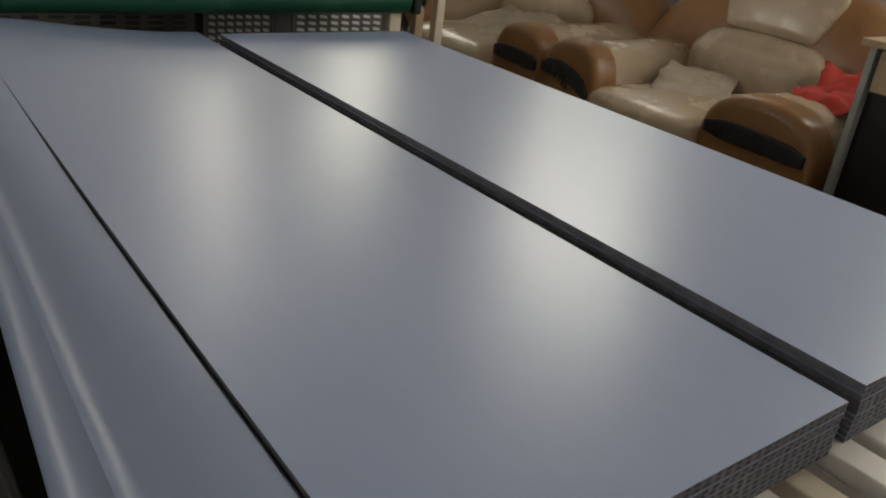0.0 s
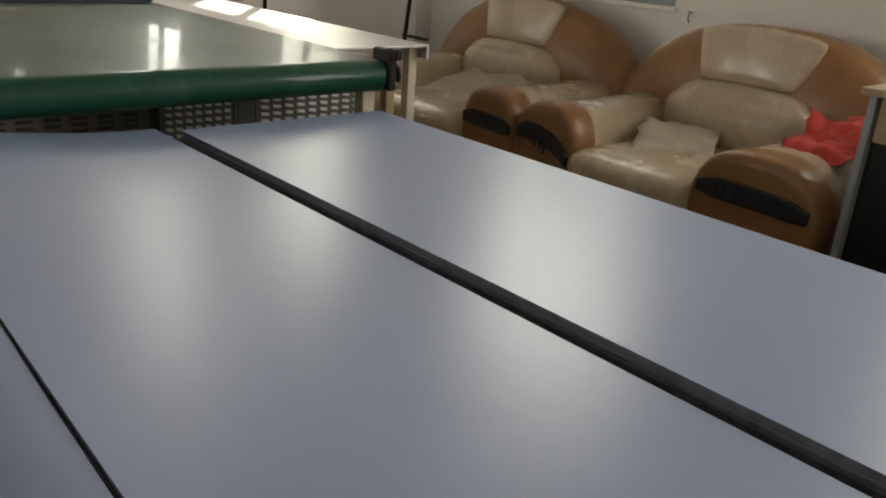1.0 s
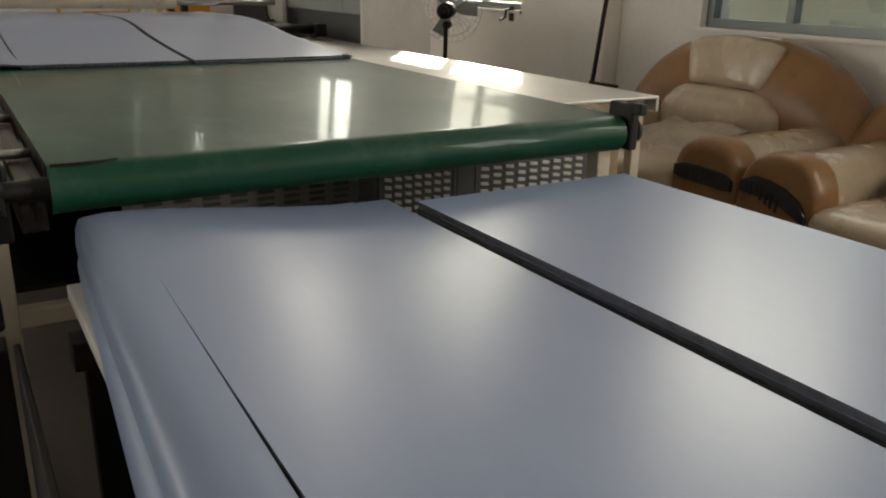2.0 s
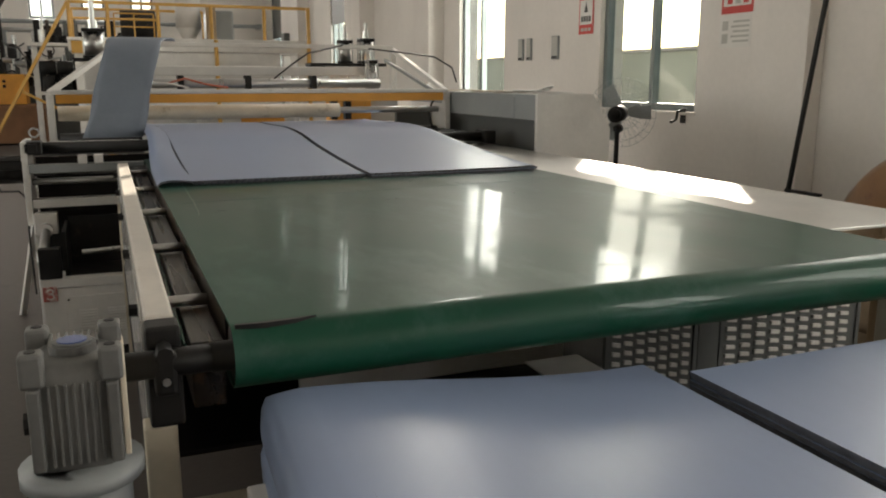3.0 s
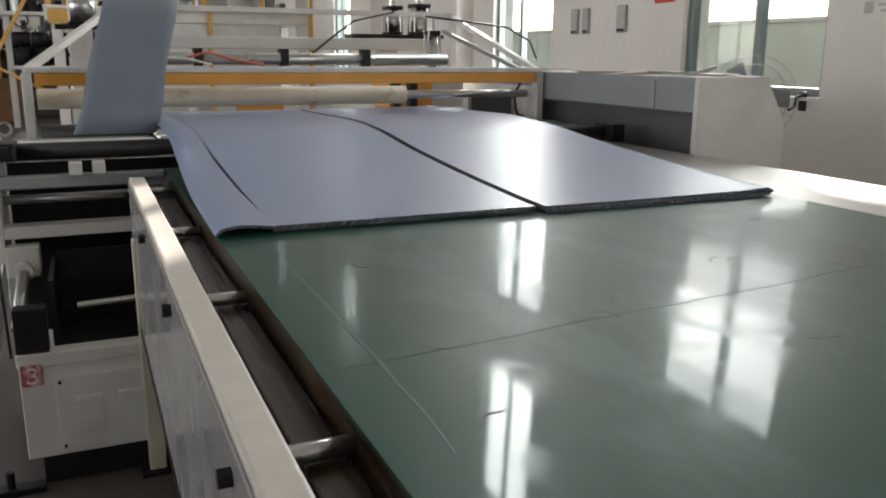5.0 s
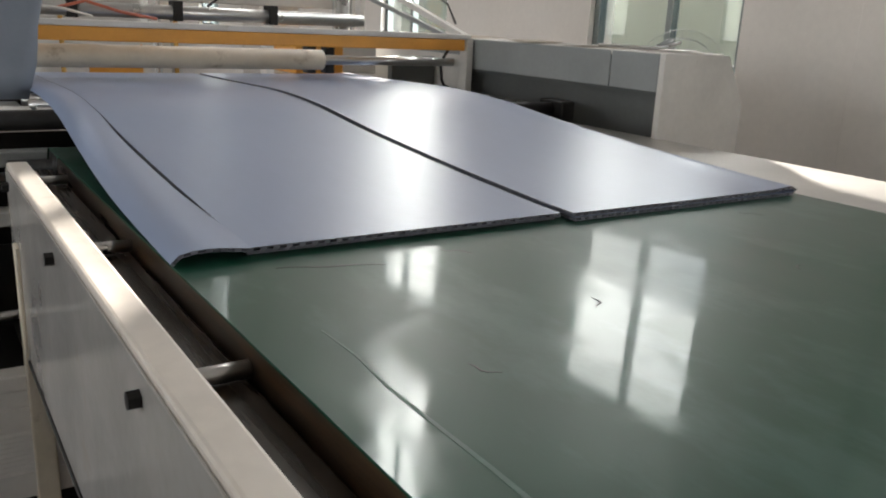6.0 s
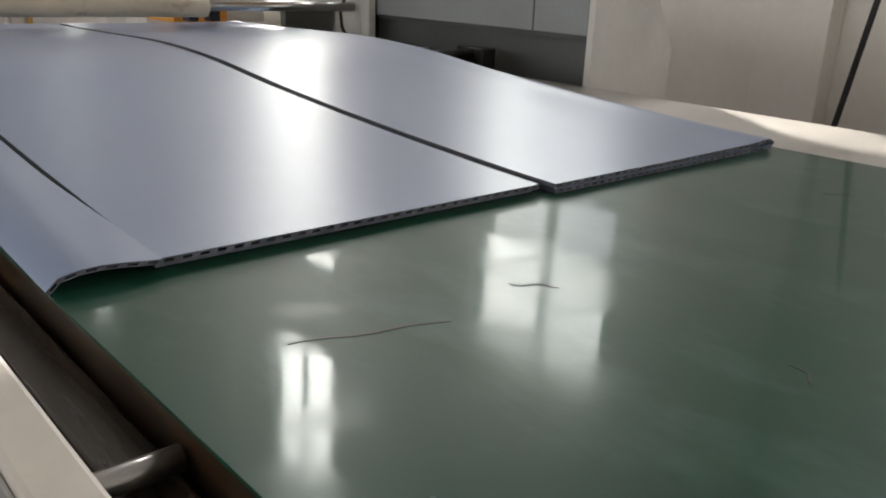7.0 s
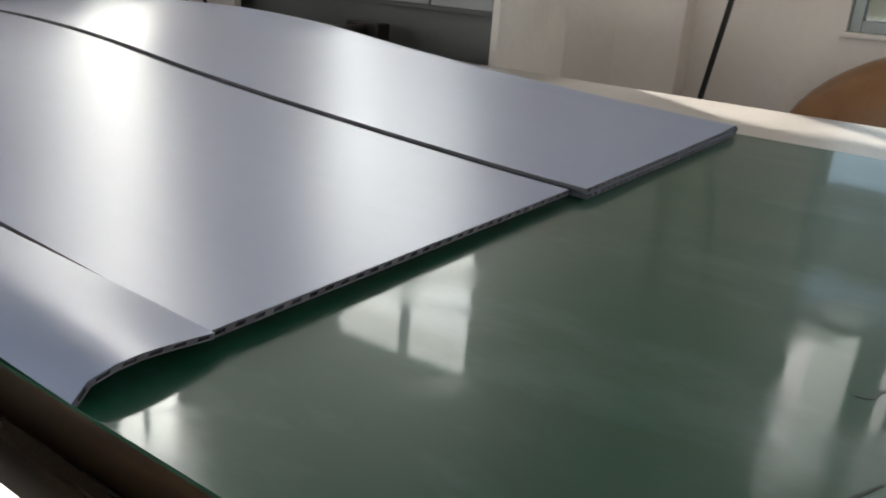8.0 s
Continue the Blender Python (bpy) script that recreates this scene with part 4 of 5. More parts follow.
part("beam", bx(-0.50, 0.04, 3.02, 3.10, 0.68, 0.72, bev=0.004), M_WHITE, tf)
# added black sheet stands in for the darkness behind the rollers
part("dark_backing", bx(-0.49, 1.86, 3.262, 3.272, 0.05, 0.90), M_BLACK, tf, "black backing sheet added for the darkness between the rollers")
for x in (-0.27, -0.20):
    part("block", bx(x - 0.02, x + 0.02, 2.98, 3.05, 0.885, 0.925, bev=0.004), M_WHITE, tf)
part("bearing", join(bx(-0.52, -0.44, 3.02, 3.16, 0.93, 0.99, bev=0.008), bx(-0.50, -0.46, 3.0, 3.02, 0.94, 0.98)), M_BLACK, tf)
part("eye_bolt", pipe(B(), [(-0.48 + 0.022 * math.cos(a * 0.7), 3.22, 1.02 + 0.022 * math.sin(a * 0.7)) for a in range(10)], 0.005), M_STEEL, tf, "", True)
mo = part("motor", rod(rd((-0.525, 3.2, 0.848), (-0.70, 3.2, 0.848), 0.062, 28), (-0.70, 3.2, 0.848), (-0.725, 3.2, 0.848), 0.055, 28), M_BLACK, tf, "black side motor", True)
for i in range(8):
    a = 2 * math.pi * i / 8
    part("rib", bar(B(), (-0.54, 3.2 + 0.063 * math.cos(a), 0.848 + 0.063 * math.sin(a)), (-0.69, 3.2 + 0.063 * math.cos(a), 0.848 + 0.063 * math.sin(a)), 0.006, 0.006), M_BLACK, mo)
part("cable", pipe(B(), [(-0.66, 3.2, 0.79), (-0.64, 3.15, 0.75), (-0.56, 3.1, 0.755), (-0.53, 3.1, 0.72), (-0.535, 3.1, 0.5), (-0.53, 3.1, 0.25)], 0.005), M_COPPER, tf)
part("strut", bar(B(), (-0.52, 3.4, 0.60), (-0.66, 3.7, 0.0), 0.03, 0.02), M_WHITE, tf)
part("screw_block", join(bx(-0.50, -0.40, 2.98, 3.06, 0.56, 0.66, bev=0.006), rd((-0.45, 2.94, 0.585), (-0.45, 2.98, 0.585), 0.03, 18)), M_WHITE, tf)
part("drive_screw", rd((-0.455, 2.62, 0.50), (-0.45, 2.98, 0.585), 0.020, 18), M_STEEL, tf, "", True)

# ---- low cutter box ----
cb2 = thing("cutter_base", (-0.25, 2.8, 0), "low white machine base with louvred panel and dark open top", "machine")
part("body", bx(-0.466, 0.20, 2.602, 2.96, 0.10, 0.385, bev=0.004), M_WHITE, cb2)
part("top_strip", bx(-0.470, 0.20, 2.596, 2.66, 0.385, 0.425, bev=0.004), M_WHITE, cb2)
pn = part("front_panel", bx(-0.375, -0.06, 2.594, 2.602, 0.118, 0.345, bev=0.002), M_WHITE, cb2)
for c in range(3):
    for r in range(9):
        x0 = -0.325 + c * 0.115
        part("louvre", prism(B(), [(2.594, 0.175 + r * 0.0125), (2.587, 0.177 + r * 0.0125), (2.594, 0.184 + r * 0.0125)], "x", x0, x0 + 0.075), M_WHITE, pn)
for x, z in ((-0.363, 0.13), (-0.363, 0.332)):
    part("screw", rd((x, 2.594, z), (x, 2.589, z), 0.005, 10), M_BLACK, pn)
part("round_label", bx(-0.462, -0.405, 2.594, 2.602, 0.33, 0.395, bev=0.002), M_REDW, cb2, "worn red square label with a white 3")
part("label_mark", pipe(B(), [(-0.4335 + 0.012 * math.sin(radians(a)), 2.593, 0.3735 + 0.010 * math.cos(radians(a))) for a in range(-70, 181, 25)] + [(-0.4335 + 0.014 * math.sin(radians(a)), 2.593, 0.3515 + 0.012 * math.cos(radians(a))) for a in range(0, 251, 25)], 0.0032, 6), M_WPRINT, cb2)
part("black_upright", bx(-0.468, -0.38, 2.604, 2.66, 0.426, 0.56, bev=0.004), M_BLACK, cb2)
part("trough_floor", bx(-0.354, 0.20, 2.67, 2.989, 0.40, 0.41), M_BLACK, cb2)
part("trough_back", bx(-0.354, 0.20, 2.99, 3.0, 0.40, 0.64), M_BLACK, cb2)
part("trough_end", bx(-0.37, -0.355, 2.67, 3.0, 0.40, 0.62), M_BLACK, cb2)
part("blade_bar", rd((-0.30, 2.80, 0.50), (0.20, 2.80, 0.52), 0.012, 14), M_STEEL, cb2)
part("plinth", bx(-0.43, 0.18, 2.64, 2.94, 0.0, 0.10), M_BLACK, cb2)
part("foot", join(bx(-0.56, -0.43, 2.58, 2.63, 0.0, 0.02, bev=0.003), rd((-0.52, 2.605, 0.02), (-0.52, 2.605, 0.07), 0.012, 10)), M_BLACK, cb2)

# ---- guards under the roller, seen behind the stack ----
def slotted_guard(x0, x1, y, z0, z1, px, label):
    g_ = thing("slotted_guard", ((x0 + x1) / 2, y, 0), label, "guard panel", "slotted guards")
    part("frame", join(join(bx(x0, x1, y, y + 0.012, z1 - 0.012, z1), bx(x0, x1, y, y + 0.012, 0.0, z0 + 0.01)), join(bx(x0, x0 + 0.012, y, y + 0.012, z0, z1), bx(x1 - 0.012, x1, y, y + 0.012, z0, z1))), M_DGREY, g_)
    part("sheet", bx(x0 + 0.01, x1 - 0.01, y + 0.004, y + 0.008, z0, z1 - 0.01), M_DGREY, g_)
    cols, rows_ = int((x1 - x0 - 0.03) / px), int((z1 - z0 - 0.03) / 0.024)
    for r in range(rows_):              # raised white tabs stand in for light through the slots
        z = z1 - 0.036 - r * 0.024
        for c in range(cols):
            x = x0 + 0.02 + c * px
            part("lit_slot", prism(B(), [(x, z + 0.004), (x + 0.62 * px, z), (x + 0.62 * px, z + 0.010), (x, z + 0.014)], "y", y - 0.002, y + 0.0045), M_WHITE, g_)
    return g_


slotted_guard(0.90, 1.17, 0.36, 0.45, 0.80, 0.034, "dark steel guard panel with slots")
slotted_guard(1.24, 1.72, 0.36, 0.45, 0.80, 0.048, "wide dark steel guard panel with slots")
gp = thing("guard_post", (1.205, 0.36, 0), "dark grey steel post between the slotted guards", "post")
part("post", bx(1.172, 1.238, 0.361, 0.40, 0.0, 0.80, bev=0.003), M_DGREY, gp)
# cream panel takes white enamel to imitate sun reaching under the belt
pg = thing("pale_panel", (0.65, 0.75, 0), "cream louvred steel panel below the belt, whitened as if sunlit", "panel")
part("sheet", bx(0.25, 1.02, 0.75, 0.762, 0.48, 0.68, bev=0.003), M_WHITE, pg)
for c in range(8):
    for r in range(6):
        part("louvre", prism(B(), [(0.75, 0.53 + r * 0.022), (0.742, 0.534 + r * 0.022), (0.75, 0.542 + r * 0.022)], "x", 0.31 + c * 0.088, 0.365 + c * 0.088), M_GREY, pg)
for x in (0.27, 0.96):
    part("leg", bx(x, x + 0.04, 0.763, 0.80, 0.0, 0.50), M_DGREY, pg)
wp = thing("timber_post", (1.89, 0.36, 0), "pale sawn timber post beside the guard", "post")
part("post", bx(1.80, 1.84, 0.36, 0.40, 0, 0.80, bev=0.003), M_WOOD, wp)
# white enamel on this plate stands in for sunlight on steel
dp = thing("drip_plate", (0.74, 0.2, 0.5), "bent steel plate below the belt, coloured white as if sunlit", "plate")
part("plate", bx(0.67, 0.807, 0.075, 0.335, 0.650, 0.654, bev=0.0015), M_WHITE, dp)
part("lip", bx(0.803, 0.807, 0.075, 0.335, 0.625, 0.650), M_WHITE, dp)
part("bracket", bx(0.72, 0.76, 0.20, 0.24, 0.0, 0.65), M_BLACK, dp)

# ---- sofas ----
def armchair(yc, label, near_off=0.545, near_half=0.196):
    """A wide leather armchair facing away from the window wall."""
    s = thing("armchair", (3.3, yc, 0), label, "armchair", "armchairs by the wall")
    part("base", cushion(2.72, 3.80, yc - near_off + 0.2, yc + 0.34, 0.06, 0.30, 0.3, 0.0, 6), M_CREAML, s, "", True)
    for x in (2.80, 3.75):
        for y in (-0.6, 0.6):
            part("foot", rd((x, yc + y, 0), (x, yc + y, 0.08), 0.03, 12), M_BLACK, s)
    part("seat", cushion(2.68, 3.55, yc - near_off + near_half, yc + 0.352, 0.22, 0.44, 0.6, 0.02, 12), M_CREAML, s, "cream leather seat cushion", True)
    part("lower_back", cushion(3.40, 3.64, yc - 0.365, yc + 0.365, 0.36, 0.705, 0.95, 0.035, 12), M_CREAML, s, "cream leather back cushion", True)
    # arched upper back
    bm = bmesh.new()
    NU, NV = 28, 14
    W = 0.80
    grid = {}
    for i in range(NU + 1):
        u = -1 + 2 * i / NU
        top = 0.60 + 0.405 * max(0.0, 1 - abs(u) ** 2.6) ** 0.75
        for j in range(NV):
            a = 2 * math.pi * j / NV
            zc = 0.5 * (0.44 + top)
            hz = 0.5 * (top - 0.44)
            th = 0.155 * (1 - 0.45 * abs(u) ** 3)
            cx, sz = math.cos(a), math.sin(a)
            px = math.copysign(abs(cx) ** 0.7, cx) * th
            pz = math.copysign(abs(sz) ** 0.6, sz) * hz
            grid[i, j] = bm.verts.new((3.68 + 0.10 * (pz / max(hz, 0.01)) * 0.5 + px, yc + u * W * (1 - 0.02 * sz), zc + pz))
    for i in range(NU):
        for j in range(NV):
            q = (j + 1) % NV
            bm.faces.new((grid[i, j], grid[i, q], grid[i + 1, q], grid[i + 1, j]))
    bm.faces.new([grid[0, j] for j in range(NV)][::-1])
    bm.faces.new([grid[NU, j] for j in range(NV)])
    bmesh.ops.recalc_face_normals(bm, faces=bm.faces)
    part("backrest", bm, M_LEATHER, s, "arched brown leather backrest", True)
    hc = cushion(-0.03, 0.03, -0.25, 0.25, -0.12, 0.135, 0.8, 0.008, 12)
    for v in hc.verts:
        v.co.y *= 1.0 + 0.35 * (v.co.z - 0.01) / 0.3 + 0.12
        v.co.z -= 0.18 * v.co.y * v.co.y
        v.co.x += 0.30 * v.co.y * v.co.y
    hc.transform(Matrix.Translation((3.548, yc, 0.862)) @ Euler((0, radians(12), 0)).to_matrix().to_4x4())
    part("head_cushion", hc, M_CREAML, s, "cream leather head panel", True)
    # rolled arms
    for sgn in (1, -1):
        ya = yc + 0.545 if sgn > 0 else yc - near_off
        wide = 1.0 if sgn > 0 else near_half / 0.196
        bm = bmesh.new()
        rings = []
        outl = []
        for k2 in range(24):
            a = 2 * math.pi * k2 / 24
            oy = math.copysign(abs(math.cos(a)) ** 0.8, math.cos(a)) * 0.196 * wide
            oz = 0.345 + math.copysign(abs(math.sin(a)) ** 0.72, math.sin(a)) * 0.262
            outl.append((oy + sgn * -0.02 * (oz - 0.3), oz))
        for k2, (x, sc, dz) in enumerate(((2.775, 0.86, 0.0), (2.760, 0.93, 0.0), (2.768, 0.98, 0.0), (2.80, 1.0, 0.0), (2.84, 1.0, 0.0), (3.1, 0.985, -0.005), (3.4, 0.97, 0.0), (3.72, 0.95, 0.01))):
            rings.append([bm.verts.new((x, ya + oy * sc, 0.345 + (oz - 0.345) * sc + dz)) for oy, oz in outl])
        for r1, r2 in zip(rings, rings[1:]):
            for k2 in range(24):
                bm.faces.new((r1[k2], r1[(k2 + 1) % 24], r2[(k2 + 1) % 24], r2[k2]))
        bm.faces.new(rings[0][::-1])
        bm.faces.new(rings[-1])
        bmesh.ops.recalc_face_normals(bm, faces=bm.faces)
        arm = part("arm", bm, M_CREAML, s, "rolled cream leather arm", True)
        fb = bmesh.new()
        fr = []
        for x, sc in ((2.90, 1.012), (2.80, 1.018), (2.762, 0.985), (2.748, 0.92), (2.745, 0.80), (2.742, 0.45), (2.742, 0.1)):
            fr.append([fb.verts.new((x, ya + oy * sc, 0.345 + (oz - 0.345) * sc)) for oy, oz in outl])
        for r1, r2 in zip(fr, fr[1:]):
            for k2 in range(24):
                fb.faces.new((r1[k2], r2[k2], r2[(k2 + 1) % 24], r1[(k2 + 1) % 24]))
        fb.faces.new(fr[-1])
        bmesh.ops.recalc_face_normals(fb, faces=fb.faces)
        front = part("arm_front", fb, M_LEATHER, arm, "brown leather arm front", True)
        # black padded inlay, sweeping down to the outside
        ib = bmesh.new()
        pts = [(-0.145, 0.0), (-0.09, 0.012), (-0.02, 0.008), (0.05, -0.008), (0.11, -0.035), (0.150, -0.07)]
        hw = (0.024, 0.040, 0.041, 0.040, 0.038, 0.024)
        up_, lo_ = [], []
        if sgn > 0:
            up_ = [(ya - dy * 1.12, 0.448 + 1.25 * dz + h_) for (dy, dz), h_ in zip(pts, hw)]
            lo_ = [(ya - dy * 1.12, 0.448 + 1.25 * dz - h_) for (dy, dz), h_ in zip(pts, hw)]
        else:
            up_ = [(ya - dy * 1.15 * wide, 0.445 + 0.25 * dz + h_) for (dy, dz), h_ in zip(pts, hw)]
            lo_ = [(ya - dy * 1.15 * wide, 0.445 + 0.25 * dz - h_) for (dy, dz), h_ in zip(pts, hw)]
        prism(ib, up_ + lo_[::-1], "x", 2.728, 2.745)
        es = [e for e in ib.edges if all(abs(v.co.x - 2.728) < 1e-4 for v in e.verts)]
        bmesh.ops.bevel(ib, geom=es, offset=0.007, segments=2, affect="EDGES", profile=0.6)
        part("inlay", ib, M_BLACKL, arm, "padded black inlay")
        for k2 in range(7):             # quilted ribs across the pad
            yr = ya + (0.13 - 0.027 * k2) * (wide if sgn < 0 else 1.0)
            zr_ = 0.448 if sgn < 0 else 0.448 - 0.012 * max(0, k2 - 2)
            part("rib", bx(2.7235, 2.729, yr - 0.006, yr + 0.006, zr_ - 0.028, zr_ + 0.028, bev=0.002), M_BLACKL, arm)
    return s


armchair(1.36, "wide worn armchair in brown and cream leather with card on it", 0.605, 0.192)
armchair(-0.17, "wide worn armchair in brown and cream leather by a cabinet", 0.53, 0.27)


def crumpled(name, x, y, z, w, d, m, label, cat, amp, seed, nx=14, ny=12, tilt=(0, 0, 0), parent_name="sheet", th=0.003):
    """A creased flat thing draped at a place."""
    r = random.Random(seed)
    ox, oy = r.uniform(0, 9), r.uniform(0, 9)
    bm = bmesh.new()
    G = {}
    for i in range(nx + 1):
        for j in range(ny + 1):
            px, py = (i / nx - 0.5) * w, (j / ny - 0.5) * d
            ed = 1 + 0.12 * noise.noise((i * 0.9 + ox, j * 0.9 + oy, 1.0))
            hgt = amp * (noise.noise((px * 7 + ox, py * 7 + oy, 0.3)) + 0.5 * noise.noise((px * 17 + ox, py * 17 + oy, 2.3)) + 0.6)
            for lay, dz in ((0, 0.0), (1, th)):
                G[i, j, lay] = bm.verts.new((px * ed, py * ed, hgt + dz))
    for i in range(nx):
        for j in range(ny):
            bm.faces.new((G[i, j, 1], G[i + 1, j, 1], G[i + 1, j + 1, 1], G[i, j + 1, 1]))
            bm.faces.new((G[i, j + 1, 0], G[i + 1, j + 1, 0], G[i + 1, j, 0], G[i, j, 0]))
    for i in range(nx):
        for j in (0, ny):
            bm.faces.new((G[i, j, 0], G[i + 1, j, 0], G[i + 1, j, 1], G[i, j, 1]))
    for j in range(ny):
        for i in (0, nx):
            bm.faces.new((G[i, j, 0], G[i, j + 1, 0], G[i, j + 1, 1], G[i, j, 1]))
    bmesh.ops.recalc_face_normals(bm, faces=bm.faces)
    bm.transform(Matrix.Translation((x, y, z)) @ Euler([radians(a) for a in tilt]).to_matrix().to_4x4())
    ob = thing(name, (x, y, z), label, cat)
    part(parent_name, bm, m, ob, "", True)
    return ob


crumpled("cardboard_piece", 3.15, -0.08, 0.468, 0.44, 0.36, M_PAPER, "torn crumpled brown-grey card on the armchair seat", "cardboard", 0.022, 3, tilt=(2, -14, 24))
crumpled("cardboard_piece", 3.10, 1.34, 0.465, 0.62, 0.56, M_PAPER, "torn crumpled card spread on the armchair seat", "cardboard", 0.03, 8, tilt=(0, -16, -15))
crumpled("red_cloth", 3.26, -0.80, 0.615, 0.50, 0.40, M_RED, "bright red cloth heaped on the armchair arm", "cloth", 0.075, 5, 22, 18, tilt=(-14, -12, 10), parent_name="cloth")

# cabinet at the end of the sofas
sc = thing("side_cabinet", (3.1, -1.45, 0), "old dark cabinet with a pale wooden edge and top", "cabinet")
part("top", bx(2.70, 3.45, -1.95, -1.02, 0.90, 0.925, bev=0.004), M_WOOD, sc)
part("side_panel", bx(2.74, 3.43, -1.065, -1.04, 0.0, 0.90, bev=0.003), M_GREY, sc)
part("side_panel", bx(2.74, 3.43, -1.92, -1.895, 0.0, 0.90, bev=0.003), M_CREAM, sc)
part("front", bx(2.78, 2.80, -1.895, -1.066, 0.02, 0.74), M_BLACK, sc, "black cabinet front")
part("drawer", bx(2.755, 2.79, -1.885, -1.075, 0.745, 0.89, bev=0.004), M_WOOD, sc)
part("back", bx(3.40, 3.42, -1.895, -1.066, 0.02, 0.90), M_BLACK, sc)

# ---- on and by the window wall ----
def bars(bm_list, parent, rows_, m, name="text_bar"):
    for (y0, y1, z0, z1, x) in rows_:
        part(name, bx(x - 0.0012, x, y0, y1, z0, z1), m, parent)


sg = thing("warning_sign", (EX, 5.52, 1.85), "white and red warning sign with a black figure mark", "sign")
part("board", bx(EX - 0.006, EX - 0.0005, 5.40, 5.645, 1.69, 2.01, bev=0.001), M_REDP, sg)
part("field", bx(EX - 0.0075, EX - 0.006, 5.418, 5.628, 1.775, 1.995), M_WPRINT, sg, "white sign field")
part("emblem", prism(B(), [(5.49, 1.885), (5.556, 1.885), (5.54, 1.93), (5.523, 1.975), (5.506, 1.93)], "x", EX - 0.009, EX - 0.0075), M_BPRINT, sg)
for i in range(4):
    part("text_bar", bx(EX - 0.009, EX - 0.0075, 5.440 + i * 0.044, 5.472 + i * 0.044, 1.80, 1.85), M_BPRINT, sg)
for i in range(3):
    part("text_bar", bx(EX - 0.0075, EX - 0.006, 5.44 + i * 0.06, 5.485 + i * 0.06, 1.715, 1.745), M_FPRINT, sg)

ps = thing("wall_poster", (EX, 3.54, 1.9), "red and white printed notice with small pictures", "poster")
part("sheet", bx(EX - 0.003, EX - 0.0005, 3.385, 3.70, 1.735, 2.10), M_REDP, ps)
part("field", bx(EX - 0.0042, EX - 0.003, 3.405, 3.68, 1.785, 2.05), M_WPRINT, ps)
for i in range(3):
    part("picture", bx(EX - 0.0055, EX - 0.0042, 3.43 + i * 0.08, 3.48 + i * 0.08, 1.80, 1.85), M_REDP if i != 1 else M_FPRINT, ps)
part("picture", bx(EX - 0.0055, EX - 0.0042, 3.57, 3.65, 1.87, 1.96), M_FPRINT, ps)
for i in range(4):
    part("text_bar", bx(EX - 0.0055, EX - 0.0042, 3.42, 3.55, 1.88 + i * 0.03, 1.893 + i * 0.03), M_FPRINT, ps)
ps = thing("wall_notice", (EX, 3.55, 1.6), "faded grey printed notice on the wall", "poster")
part("sheet", bx(EX - 0.003, EX - 0.0005, 3.39, 3.71, 1.50, 1.72), M_WPRINT, ps)
for i in range(5):
    part("text_bar", bx(EX - 0.0042, EX - 0.003, 3.41, 3.57 + 0.02 * (i % 2), 1.535 + i * 0.034, 1.549 + i * 0.034), M_FPRINT, ps)
for z in (1.53, 1.62):
    part("picture", bx(EX - 0.0042, EX - 0.003, 3.62, 3.68, z, z + 0.065), M_FPRINT, ps)
for y0, y1 in ((6.56, 6.66), (6.74, 6.85), (6.0, 6.13)):
    sw = thing("switch_box", (EX, y0, 1.6), "grey recessed electrical box on the wall", "switch box", "wall boxes")
    part("case", bx(EX - 0.02, EX - 0.0005, y0, y1, 1.475, 1.70, bev=0.004), M_GREY, sw)
    part("cover", bx(EX - 0.024, EX - 0.02, y0 + 0.012, y1 - 0.012, 1.51, 1.69, bev=0.002), M_FPRINT, sw)
    part("dark_slot", bx(EX - 0.026, EX - 0.024, y0 + 0.015, y1 - 0.015, 1.485, 1.505), M_BLACK, sw)

# conduit below the second window and cable
cn = thing("wall_bracket", (EX, 4.05, 1.0), "small dark steel bracket screwed to the wall", "bracket")
part("hook", pipe(B(), [(EX - 0.005, 4.06, 1.04), (EX - 0.06, 4.06, 1.03), (EX - 0.07, 4.06, 0.97), (EX - 0.12, 4.06, 0.95)], 0.012), M_BLACK, cn)
part("plate", bx(EX - 0.01, EX - 0.0005, 4.03, 4.09, 0.94, 1.06, bev=0.002), M_BLACK, cn)

# pedestal fan
fn = thing("pedestal_fan", (3.04, 3.50, 0), "dark pedestal fan with a thin grey wire cage", "fan")
part("pole", rd((3.04, 3.50, 0.03), (3.04, 3.50, 0.97), 0.016, 12), M_BLACK, fn)
part("base", rod(rd((3.04, 3.50, 0.0), (3.04, 3.50, 0.03), 0.17, 28), (3.04, 3.50, 0.03), (3.04, 3.50, 0.07), 0.04, 20), M_BLACK, fn)
FC, FD = Vector((3.11, 3.57, 1.05)), Vector((0.72, 0.68, 0.04)).normalized()
part("motor", rod(rd(FC + FD * -0.15, FC + FD * 0.0, 0.055, 20), FC + FD * -0.18, FC + FD * -0.15, 0.04, 16), M_BLACK, fn, "", True)
e1 = FD.orthogonal().normalized()
e2 = FD.cross(e1)
cg = B()
for rr, dd in ((0.235, 0.03), (0.19, 0.09), (0.12, 0.11), (0.06, 0.12), (0.19, -0.03), (0.11, -0.05)):
    pipe(cg, [FC + FD * dd + rr * (e1 * math.cos(2 * math.pi * q / 28) + e2 * math.sin(2 * math.pi * q / 28)) for q in range(29)], 0.0016, 5)
for q in range(28):
    a = 2 * math.pi * q / 28
    d = e1 * math.cos(a) + e2 * math.sin(a)
    pipe(cg, [FC + FD * 0.12 + d * 0.06, FC + FD * 0.10 + d * 0.15, FC + FD * 0.03 + d * 0.235, FC + FD * -0.04 + d * 0.14, FC + FD * -0.05 + d * 0.05], 0.001, 4)
part("cage", cg, M_GREY, fn, "thin grey wire cage")
